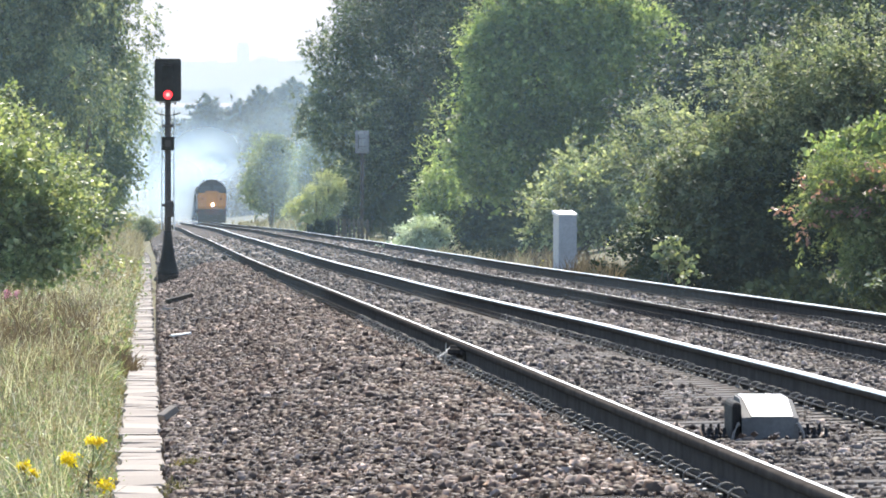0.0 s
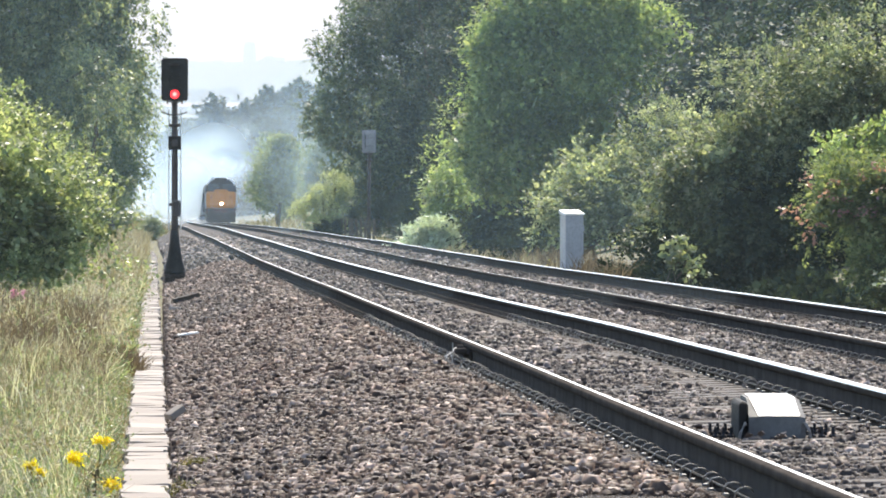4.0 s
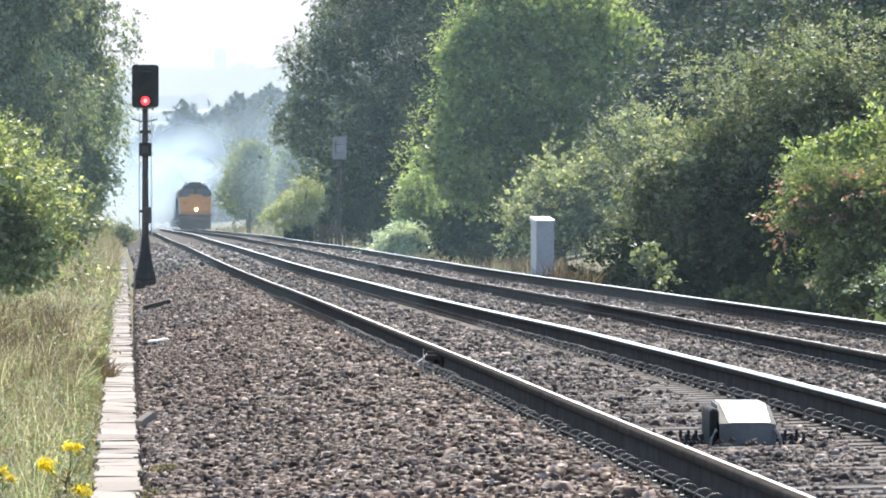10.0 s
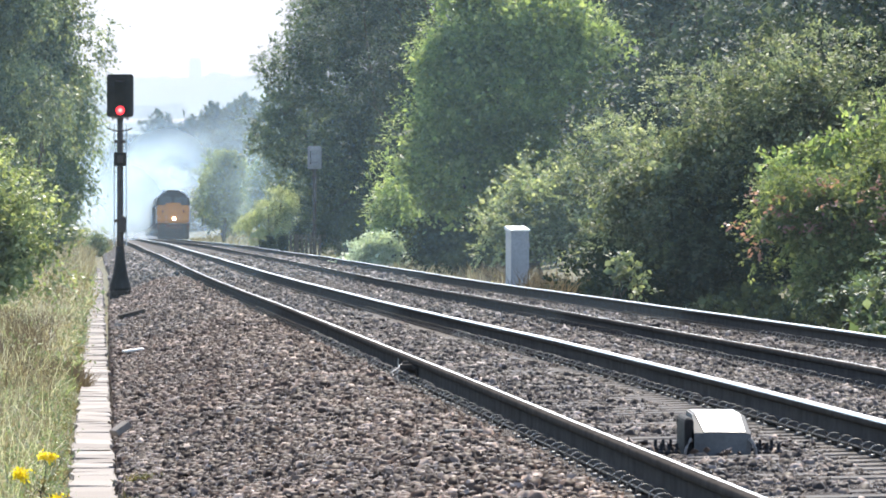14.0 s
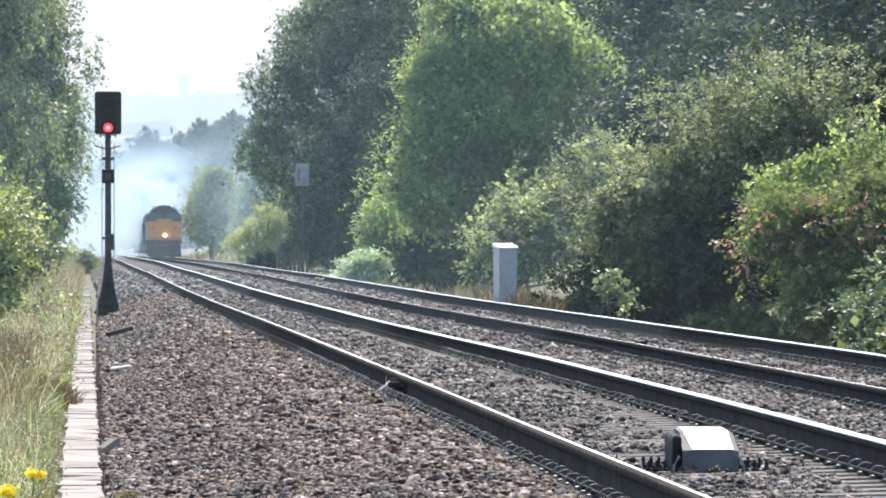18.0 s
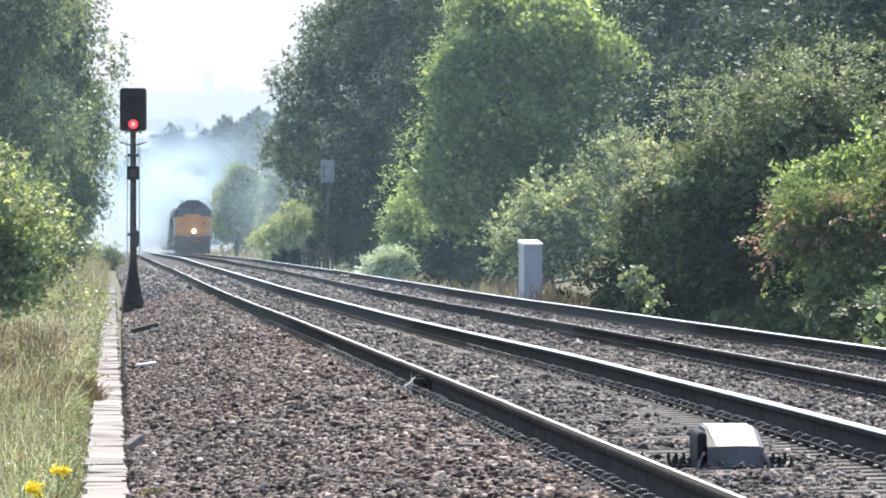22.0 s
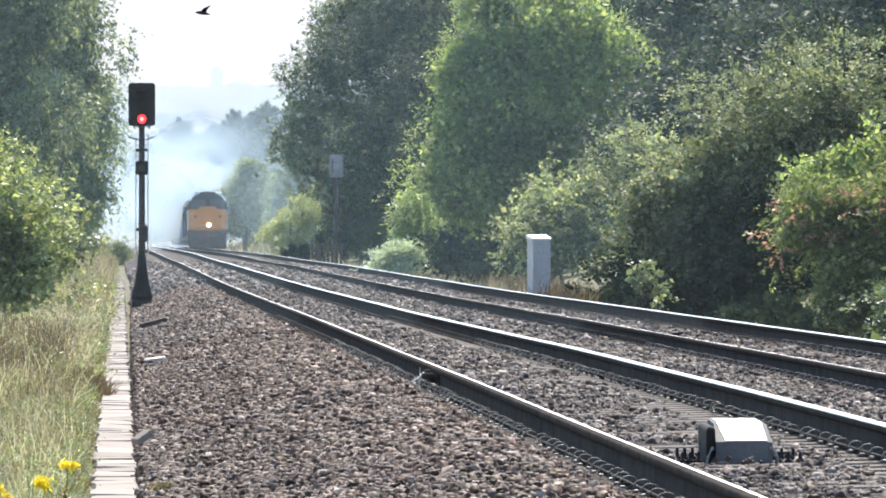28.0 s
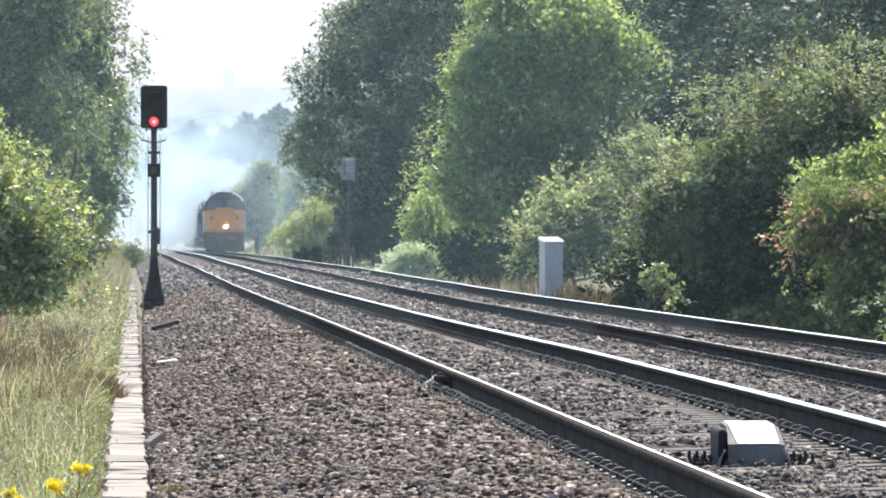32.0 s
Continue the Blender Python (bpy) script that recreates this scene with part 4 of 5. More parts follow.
def plant(name, label, x, y, lobes, mat, clumps, per, leaf, spread=0.22, trunk=0.12, narrow=0.5, droop=0.0, seed=1, z=None, stems=1, category="tree", extra=None, hollow=0.6, ragged=0.28, group="", shoots=0, dense=1.0):
    """A tree or bush: trunk, limbs and a crown of leafy twigs on boughs. Lobes are relative to the foot; shoots stand up out of the crown."""
    rng = np.random.default_rng(seed)
    z = ground_z(x, y) - 0.05 if z is None else z
    t = thing(name, x, y, z, label, category, group)
    # Crowns are raised over the dip to keep their place in view
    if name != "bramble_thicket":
        rise = view_dip(x - bend(y), y)
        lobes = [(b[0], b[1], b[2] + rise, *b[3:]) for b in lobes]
    leaf = leaf * (1.18 if y < 250 else 0.92)
    each = 12
    count = int(clumps * per * (0.82 if y < 250 else 1.9) / each)
    pts, out = crown_points(billows(lobes, rng) if y < 1000 else lobes, count, rng, hollow, ragged)
    keep = (pts[:, 2] > 0.05) & (out[:, 2] > rng.uniform(-1.3, 0.1, count))
    pts, out = pts[keep], out[keep]
    full = 0.62 if y < 230 else 0.78 if y < 1000 else 0.95
    v, f = twigs(pts, out, min(leaf * 4.2, 0.22 * min(b[3] for b in lobes) + 0.12) if y < 1000 else 0.45, each, leaf, rng, narrow + 0.1, droop)
    core, _ = crown_points([(*b[:3], b[3] * full, b[4] * full, b[5] * full) for b in lobes], int(clumps * dense * (0.55 if y < 230 else 1.0)), rng, 0.5, 0.0)
    core = core[core[:, 2] > 0.1]
    v2, f2 = leaves(core, 8, spread, leaf * 1.6, rng, 0.9, droop)
    v, f = np.concatenate((v, v2)), np.concatenate((f, f2 + len(v)))
    if y > 250:
        f = f[:, :3]
    if shoots:
        top_pts, _ = crown_points(lobes, shoots * 4, rng, 0.95, 0.1)
        top_pts = top_pts[np.argsort(-top_pts[:, 2])][:shoots]
        v3, f3 = twigs(top_pts, np.tile((0.0, 0.0, 1.6), (len(top_pts), 1)), leaf * 9, 26, leaf * 1.1, rng, narrow, 0.0)
        v, f = np.concatenate((v, v3)), np.concatenate((f, f3[:, :f.shape[1]] + len(v)))
    v[:, 2] = np.maximum(v[:, 2], 0.0)
    part_mesh("crown", raw_mesh("crown", v, f), mat, t)
    top = max(b[2] + b[5] for b in lobes)
    if trunk:
        for k in range(stems):
            o = Vector((rng.uniform(-0.3, 0.3), rng.uniform(-0.3, 0.3), 0)) * (stems > 1)
            b0 = Vector(lobes[k % len(lobes)][:3])
            path = [o, o + Vector((rng.normal(0, 0.05), 0, top * 0.12)), (o + b0) / 2 + Vector((rng.normal(0, 0.15), 0, 0)), b0 + Vector((0, 0, lobes[k % len(lobes)][5] * 0.5))]
            part("trunk" if stems < 3 else "stem", tube(path, [trunk, trunk * 0.8, trunk * 0.6, trunk * 0.2], 7), "bark", t, smooth=True)
        for k in range(7):
            e = Vector(pts[rng.integers(len(pts))])
            s = Vector(lobes[0][:3]) * rng.uniform(0.3, 0.9)
            part("limb", tube([s, (s + e) / 2 + Vector((0, 0, -0.1 * top * rng.uniform(0, 0.6))), e], [trunk * 0.42, trunk * 0.28, trunk * 0.08], 5), "bark", t)
    for mat2, n2, per2, size2, lobes2, nm in extra or ():
        p2, o2 = crown_points(lobes2, n2, rng, 0.8, 0.2)
        part_mesh(nm, raw_mesh(nm, *twigs(p2, o2, size2 * 3, per2, size2, rng, 0.6)), mat2, t)
    return t


# left side
plant("hawthorn_bush", "dense sunlit green bush at the edge of the verge", -1.75, 122, [(0.1, 0, 1.5, 1.35, 1.5, 1.3), (-0.5, 0.6, 2.3, 1.0, 1.2, 0.95), (0.7, -0.2, 0.9, 0.9, 1.0, 0.85), (-1.3, 0, 1.6, 1.1, 1.2, 1.7), (-0.5, -0.6, 0.45, 1.2, 1.0, 0.5)],
      "leaf_haw", 2300, 14, 0.062, 0.13, 0.06, stems=3, seed=21, category="bush")
plant("hawthorn_bush", "green bush with drooping sprays beside the line", -1.2, 150, [(-0.3, 0, 1.3, 1.0, 1.2, 1.3), (-1.0, 0.4, 2.2, 1.1, 1.2, 1.2)],
      "leaf_haw", 1300, 14, 0.072, 0.16, 0.06, stems=3, seed=22, category="bush")
plant("birch_tree", "tall dark birch with hanging twigs over the verge", -2.3, 200, [(0.0, 0, 5.6, 2.2, 2.4, 2.4), (0.2, 0, 3.6, 2.3, 2.2, 1.9), (-1.5, 0.5, 7.0, 2.2, 2.4, 2.5), (0.9, -0.3, 6.5, 1.5, 1.5, 1.6)],
      "leaf_shade", 4000, 14, 0.078, 0.17, 0.16, droop=0.8, seed=23)
plant("birch_tree", "slender birch with light leaves beside the line", -0.35, 290, [(0.1, 0, 4.7, 1.35, 1.6, 1.5), (0.0, 0, 2.8, 1.35, 1.5, 1.9), (0.4, 0, 5.9, 1.0, 1.0, 0.9)],
      "leaf_green", 1100, 14, 0.13, 0.24, 0.12, droop=0.6, seed=24)
plant("ash_tree", "broad dark tree farther down the line", -3.0, 400, [(0, 0, 6, 3.5, 3.5, 4.2), (1.4, 0, 3.2, 2.2, 2, 2.8)], "leaf_dark", 900, 12, 0.2, 0.35, 0.2, seed=25)
plant("low_shrub", "low dull green shrub at the end of the verge", 1.5, 430, [(0, 0, 0.7, 0.55, 0.6, 0.75)], "leaf_shade", 90, 12, 0.12, 0.14, 0.04, stems=3, seed=26, category="bush")

plant("hawthorn_bush", "bushy green growth along the verge", -1.5, 232, [(0, 0, 1.4, 1.2, 1.3, 1.4), (-1.0, 0, 2.2, 1.2, 1.2, 1.6)], "leaf_green", 900, 14, 0.10, 0.18, 0.05, stems=3, seed=27, category="bush")
plant("hawthorn_bush", "bushy green growth under the birch", -0.5, 305, [(0, 0, 1.3, 1.0, 1.2, 1.4), (-1.4, 0, 1.8, 1.3, 1.3, 1.8)], "leaf_green", 700, 14, 0.13, 0.2, 0.05, stems=3, seed=28, category="bush")
plant("birch_tree", "leafy birch leaning over the verge", -0.9, 214, [(0.2, 0, 6.3, 1.5, 1.6, 1.6), (0.4, 0, 4.6, 1.3, 1.4, 1.5), (-0.2, 0, 7.9, 1.4, 1.4, 1.5)], "leaf_shade", 2000, 14, 0.078, 0.17, 0.1, droop=0.8, seed=29)

# right side
plant("rose_bush", "leafy bush turning red with yellow flowers below", 11.0, 125, [(0.25, 0, 1.35, 1.35, 1.3, 1.1), (0.9, 0.3, 1.7, 1.2, 1.2, 1.1), (-0.6, -0.1, 1.65, 0.65, 0.7, 0.6), (0.75, -0.2, 0.7, 0.9, 0.9, 0.8), (0.0, -0.1, 0.55, 0.85, 0.8, 0.6), (1.5, -0.3, 0.6, 0.9, 0.8, 0.7)],
      "leaf_red", 3300, 13, 0.054, 0.13, 0.05, stems=3, seed=31, category="bush", hollow=0.5, shoots=9,
      extra=(("leaf_rust", 75, 10, 0.07, [(-1.1, -0.6, 1.9, 0.35, 0.35, 0.4), (0.1, -0.6, 2.1, 0.5, 0.4, 0.35), (0.9, -0.8, 1.6, 0.3, 0.3, 0.4)], "red_sprays"),))
plant("sallow_bush", "large sunlit olive-green sallow bush", 12.3, 165, [(0, 0, 2.0, 2.1, 2.0, 1.9), (1.7, 0.4, 3.1, 1.9, 1.9, 1.6), (-1.3, 0, 1.5, 1.3, 1.4, 1.3), (1.2, 0.8, 1.4, 1.8, 1.4, 1.4)],
      "leaf_olive", 4300, 15, 0.072, 0.17, 0.09, stems=4, seed=32, category="bush", ragged=0.32, shoots=22)
plant("sallow_bush", "pale olive bush behind the cabinet", 10.55, 198, [(0, 0, 1.6, 1.4, 1.5, 1.35), (1.2, 0.4, 2.0, 1.2, 1.2, 1.3), (2.1, 0.2, 2.9, 1.1, 1.1, 1.0)], "leaf_sallow", 2300, 15, 0.072, 0.16, 0.06, stems=3, seed=33, category="bush", ragged=0.32, shoots=8)
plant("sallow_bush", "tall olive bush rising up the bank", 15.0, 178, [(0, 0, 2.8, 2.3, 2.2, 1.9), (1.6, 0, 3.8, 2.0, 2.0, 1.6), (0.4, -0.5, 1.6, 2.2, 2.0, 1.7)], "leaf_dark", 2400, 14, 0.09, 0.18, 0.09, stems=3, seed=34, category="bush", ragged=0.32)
plant("willow_tree", "bright green rounded willow tree above the bushes", 11.8, 238, [(0, 0, 4.8, 3.0, 2.8, 2.7), (-1.0, 0, 3.0, 2.2, 2.2, 2.2), (0.8, 0, 6.4, 2.3, 2.4, 1.9), (1.6, 0, 3.2, 2.2, 2.2, 2.0), (-1.3, 0, 5.6, 1.2, 1.3, 1.1), (2.6, 0, 5.6, 1.2, 1.3, 1.5), (-0.7, 0, 7.6, 1.2, 1.2, 0.9)],
      "leaf_bright", 5000, 15, 0.085, 0.22, 0.16, narrow=0.30, stems=2, seed=35, shoots=24, ragged=0.17, hollow=0.7)
plant("elder_shrub", "slender light green shrub by the line", 9.75, 262, [(0, 0, 1.7, 0.75, 0.9, 1.5), (0.5, 0, 0.9, 0.9, 0.9, 0.9)], "leaf_bright", 420, 13, 0.13, 0.16, 0.05, stems=3, seed=36, category="bush")
plant("oak_tree", "tall dark oak rising out of view", 13.8, 398, [(0, 0, 7.8, 4.0, 3.6, 4.2), (-0.6, 0, 4.0, 3.5, 3.2, 3.2), (0.6, 0, 11.8, 3.6, 3.4, 3.2), (-2.0, 0, 9.8, 2.4, 2.4, 2.4), (-4.2, 0, 5.0, 1.5, 1.7, 1.7), (-3.5, 0.2, 7.6, 1.7, 1.8, 1.8), (-2.9, 0.3, 2.7, 1.7, 1.5, 1.7), (-1.0, 0.3, 1.8, 1.8, 1.6, 1.6)],
      "leaf_oak", 3000, 14, 0.19, 0.36, 0.28, seed=37)
# Separate dark-leaved crown added to paint the oak's shaded hollow
plant("ash_tree", "added dark crown standing in for the oak's shaded side", 14.4, 391, [(0, 0, 4.6, 2.7, 2.3, 3.4), (-0.4, 0, 8.6, 2.5, 2.3, 3.0), (1.2, 0, 3.0, 2.4, 2.2, 2.6), (0.6, 0, 12.0, 2.6, 2.4, 2.4)],
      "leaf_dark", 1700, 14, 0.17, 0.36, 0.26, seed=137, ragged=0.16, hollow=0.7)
plant("lime_tree", "spreading tree with sunlit sprays over the line", 11.2, 620, [(0, 0, 4.4, 1.35, 1.4, 1.9), (-0.4, 0, 3.0, 1.0, 1.1, 1.0), (0.4, 0, 5.8, 1.0, 1.0, 1.2), (0.5, 0, 2.9, 0.9, 1.0, 0.9)], "leaf_haw", 1100, 14, 0.19, 0.32, 0.2, seed=38)
plant("hazel_shrub", "bright yellow-green hazel shrub over the fence", 8.9, 385, [(0.65, 0, 2.85, 0.65, 0.9, 0.5), (0.0, 0, 2.4, 0.75, 0.9, 0.45), (-0.65, 0, 2.05, 0.6, 0.7, 0.38), (1.0, 0.3, 2.35, 0.4, 0.8, 0.5), (-1.15, 0, 1.7, 0.4, 0.6, 0.3), (-0.3, 0, 1.65, 0.7, 0.6, 0.45), (0.6, 0.1, 1.85, 0.6, 0.6, 0.55), (-0.2, -0.6, 1.05, 0.85, 0.6, 0.45), (0.7, -0.6, 1.1, 0.6, 0.6, 0.5)], "leaf_lime", 660, 13, 0.12, 0.2, 0.06, stems=4, seed=39, category="bush", shoots=9, dense=0.15)
# Dark trunks, then two thickets whose leaf colour paints shade
for k, (x, y, w, h) in enumerate(((8.55, 380, 0.16, 1.0), (8.95, 383, 0.20, 1.2), (9.4, 381, 0.17, 1.2), (10.05, 379, 0.22, 1.6), (11.1, 377, 0.30, 2.0), (11.4, 430, 1.5, 2.4), (12.6, 420, 1.6, 2.6))):
    plant("ivy_trunk" if w < 1 else "bramble_thicket", "dark ivy-clad trunk beside the fence" if w < 1 else "thicket under the lime tree with shade in its leaf colour", x, y, [(0, 0, h * 0.5, w, w, h * 0.52), (w * 0.3, 0, h * 0.75, w * 0.8, w, h * 0.3)], "leaf_deep", int(90 if w < 1 else 380), 13, 0.09, 0.10, 0.06, seed=230 + k, category="tree trunk" if w < 1 else "bush")
plant("bramble_mound", "pale sunlit bramble mound beside the track", 8.95, 256, [(0, 0, 0.6, 0.8, 0.8, 0.65), (0.35, 0.2, 0.95, 0.6, 0.6, 0.5), (-0.6, -0.5, 0.4, 0.5, 0.5, 0.4)], "leaf_pale", 420, 13, 0.12, 0.12, 0.03, stems=3, seed=40, category="bush")
# Dark fills that paint the shade under bushes and trees
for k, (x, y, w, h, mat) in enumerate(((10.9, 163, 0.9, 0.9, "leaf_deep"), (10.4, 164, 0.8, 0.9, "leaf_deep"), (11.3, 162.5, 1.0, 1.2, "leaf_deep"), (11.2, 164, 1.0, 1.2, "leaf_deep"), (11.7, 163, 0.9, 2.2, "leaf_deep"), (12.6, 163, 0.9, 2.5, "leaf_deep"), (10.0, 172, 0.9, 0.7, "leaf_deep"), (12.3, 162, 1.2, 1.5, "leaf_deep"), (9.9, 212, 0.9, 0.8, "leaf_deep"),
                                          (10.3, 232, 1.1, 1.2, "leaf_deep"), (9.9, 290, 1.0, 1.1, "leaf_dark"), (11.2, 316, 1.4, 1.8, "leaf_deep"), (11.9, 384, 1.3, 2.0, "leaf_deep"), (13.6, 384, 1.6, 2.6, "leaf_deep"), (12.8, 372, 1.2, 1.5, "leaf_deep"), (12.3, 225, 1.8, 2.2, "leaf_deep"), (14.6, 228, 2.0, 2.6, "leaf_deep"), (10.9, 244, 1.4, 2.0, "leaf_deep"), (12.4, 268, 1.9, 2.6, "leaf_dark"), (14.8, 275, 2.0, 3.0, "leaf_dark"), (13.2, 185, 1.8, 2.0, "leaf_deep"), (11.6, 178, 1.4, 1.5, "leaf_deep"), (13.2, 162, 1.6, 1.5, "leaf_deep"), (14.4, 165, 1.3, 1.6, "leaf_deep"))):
    plant("bramble_thicket", "low bramble thicket under the bushes, shade painted into its leaves", x, y, [(0, 0, h * 0.5, w, w, h * 0.55), (w * 0.5, 0.2, h * 0.6, w * 0.7, w * 0.7, h * 0.5)], mat, int(300 * w * w), 13, 0.09, 0.13, 0.03, stems=3, seed=120 + k,
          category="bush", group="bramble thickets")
k = 0
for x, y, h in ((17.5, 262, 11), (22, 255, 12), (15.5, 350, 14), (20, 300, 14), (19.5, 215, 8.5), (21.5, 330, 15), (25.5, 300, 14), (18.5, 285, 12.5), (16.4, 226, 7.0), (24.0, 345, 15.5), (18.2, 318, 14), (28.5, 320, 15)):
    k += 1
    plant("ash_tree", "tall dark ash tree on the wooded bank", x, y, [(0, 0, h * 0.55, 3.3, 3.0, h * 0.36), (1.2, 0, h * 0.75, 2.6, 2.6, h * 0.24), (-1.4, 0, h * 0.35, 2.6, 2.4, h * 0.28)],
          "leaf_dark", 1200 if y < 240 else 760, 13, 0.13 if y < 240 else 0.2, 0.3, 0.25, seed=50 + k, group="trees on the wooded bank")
for k, (x, y, h, r, mat, word) in enumerate(((13.6, 560, 7.0, 1.9, "leaf_green", "rounded green tree beside the far line"), (12.6, 700, 8.0, 2.2, "leaf_green", "hazy green tree beside the far line"),
                                             (17.5, 640, 9.5, 3.0, "leaf_green", "broad hazy tree beyond the far line"), (13.2, 1240, 17.0, 2.4, "leaf_dark", "rounded dark hazy tree on the far rise"),
                                             (18.0, 1240, 15.8, 2.6, "leaf_dark", "lower hazy tree on the far rise"), (21.2, 1245, 17.8, 2.4, "leaf_dark", "dark hazy tree on the far rise"),
                                             (25.2, 1240, 18.4, 3.2, "leaf_dark", "broad dark hazy tree on the far rise"), (29.5, 1235, 18.4, 3.6, "leaf_dark", "broad dark hazy tree at the wood's edge"),
                                             (35.0, 1200, 18.0, 6.0, "leaf_dark", "far hazy tree at the wood's edge"), (14.5, 800, 8.0, 2.2, "leaf_green", "far green tree in thin smoke"),
                                             (9.0, 1260, 13.6, 3.2, "leaf_dark", "lower dark tree beyond the line"), (16.2, 1230, 13.4, 3.4, "leaf_dark", "dark hazy tree on the rise behind the smoke"), (22.5, 1225, 14.0, 5.0, "leaf_dark", "spreading hazy tree below the far rise"))):
    plant("distant_tree", word, x, y, [(0, 0, h * 0.6, r, r, h * 0.4), (r * 0.4, 0, h * 0.35, r * 0.8, r, h * 0.33), (-r * 0.3, 0, h * 0.4, r * 0.8, r, h * 0.3)], mat, 900 if y < 1000 else 1000, 12, 0.22 if y < 1000 else 0.78, 0.3 if y < 1000 else 0.6, 0.2,
          seed=70 + k, ragged=0.28 if y < 1000 else 0.08, hollow=0.6 if y < 1000 else 0.3)


def undergrowth(name, label, xa, xb, ya, yb, n, height, mat, rng, width=0.006, lean=0.25, size_grow=0.0):
    """Upright blades over a strip of ground, as one mesh."""
    ys = ya + (yb - ya) * rng.uniform(0, 1, n) ** 1.35
    u = rng.uniform(0, 1, n)
    xs = np.array([(xa + (xb - xa) * a) + bend(y) + (trough_shift(y) if xa < 3 else 0) for a, y in zip(u, ys)])
    patch = np.array([noise.noise(Vector((x * 1.7, y * 0.22, len(label)))) for x, y in zip(xs, ys)])
    fine = np.array([noise.noise(Vector((x * 4.5, y * 0.7, 31))) for x, y in zip(xs, ys)])
    patch = patch + 0.5 * fine
    keep = patch > rng.uniform(-0.5, 0.45, n)
    xs, ys, patch = xs[keep], ys[keep], patch[keep]
    n = len(xs)
    p = np.array([(x, y, ground_z(x, y) - 0.02) for x, y in zip(xs, ys)])
    h = height * rng.uniform(0.45, 1.25, n) * (1 + 0.5 * patch)
    a = rng.uniform(0, math.tau, n)
    side = np.stack((np.cos(a), np.sin(a) * 0.6, 0 * a), 1)
    ld = rng.normal(0, lean, (n, 2))
    w = (width * rng.uniform(0.7, 1.5, n) * (1 + size_grow * (ys - ya)))[:, None]
    up = np.zeros((n, 3))
    up[:, 2] = h
    bendv = np.concatenate((ld * h[:, None], np.zeros((n, 1))), 1)
    m1, m2 = p + up * 0.55 + bendv * 0.3, p + up + bendv
    v = np.stack((p - side * w, p + side * w, m1 + side * w * 0.85, m1 - side * w * 0.85, m2 + side * w * 0.15, m2 - side * w * 0.15), 1).reshape(-1, 3)
    base = np.arange(n)[:, None] * 6
    f = np.concatenate((base + (0, 1, 2, 3), base + (3, 2, 4, 5)))
    ob = part_mesh(name, raw_mesh(name, v, f), mat)
    return tagged(ob, label, "grass", kind="stuff")


# The first four take the shadow-dark leaf colour
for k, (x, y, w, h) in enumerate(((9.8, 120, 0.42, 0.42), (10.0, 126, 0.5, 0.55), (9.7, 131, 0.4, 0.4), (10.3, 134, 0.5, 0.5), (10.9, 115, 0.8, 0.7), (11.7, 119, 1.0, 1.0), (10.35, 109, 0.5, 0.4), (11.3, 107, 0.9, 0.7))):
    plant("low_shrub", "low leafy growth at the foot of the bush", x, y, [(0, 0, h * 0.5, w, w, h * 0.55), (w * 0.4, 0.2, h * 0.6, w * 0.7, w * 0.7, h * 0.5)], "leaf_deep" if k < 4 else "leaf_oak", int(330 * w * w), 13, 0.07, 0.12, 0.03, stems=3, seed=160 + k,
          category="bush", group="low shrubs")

plant("ash_sapling", "bright green ash sapling behind the reddening bush", 12.6, 141, [(-1.0, 0, 1.95, 0.4, 0.4, 0.35), (-0.2, 0.2, 2.3, 0.45, 0.4, 0.35), (0.5, 0, 2.4, 0.45, 0.4, 0.4)], "leaf_bright", 230, 14, 0.075, 0.15, 0.05, stems=3, seed=171, category="tree", shoots=9)
plant("low_shrub", "small pale leafy sprig below the sallow", 10.0, 157, [(0, 0, 0.75, 0.35, 0.35, 0.35), (0.25, 0, 0.45, 0.3, 0.3, 0.35)], "leaf_shade", 28, 13, 0.07, 0.12, 0.03, stems=3, seed=172, category="bush", group="low shrubs")

gr = np.random.default_rng(77)
undergrowth("grass", "short green grass along the trough", -2.4, -0.22, 40, 260, 20000, 0.11, "grass", gr, 0.0024, 0.45, 0.009)
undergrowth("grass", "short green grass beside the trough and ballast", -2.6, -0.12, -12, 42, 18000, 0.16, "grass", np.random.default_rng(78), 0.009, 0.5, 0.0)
undergrowth("grass", "bright grass crowding the trough edge", -0.6, -0.20, 40, 130, 10000, 0.09, "grass", gr, 0.0026, 0.4, 0.009)
undergrowth("dry_grass", "tall straw-coloured dry grass on the verge", -3.0, -0.40, 42, 190, 25000, 0.20, "straw", gr, 0.0018, 0.45, 0.012)
undergrowth("weeds", "dark green weeds in clumps on the verge", -2.8, -0.22, 42, 150, 10000, 0.15, "leaf_shade", gr, 0.0045, 0.6, 0.010)
undergrowth("dead_stems", "thin brown dead stems among the grass", -2.6, -0.4, 62, 110, 11000, 0.24, "dock", gr, 0.0022, 0.35, 0.008)
undergrowth("dry_grass", "pale dry grass farther along the verge", -3.0, -0.34, 170, 440, 8000, 0.45, "straw", gr, 0.009, 0.3, 0.004)
undergrowth("grass", "green grass farther along the verge", -3.0, -0.34, 150, 440, 9000, 0.4, "grass", gr, 0.009, 0.35, 0.004)
undergrowth("weeds", "green weeds among the dry grass", -2.8, -0.26, 42, 220, 5000, 0.17, "leaf_green", gr, 0.006, 0.55, 0.010)
undergrowth("seed_heads", "pale wispy seed heads over the verge", -2.8, -0.3, 42, 200, 5000, 0.34, "wisp", gr, 0.0016, 0.45, 0.012)
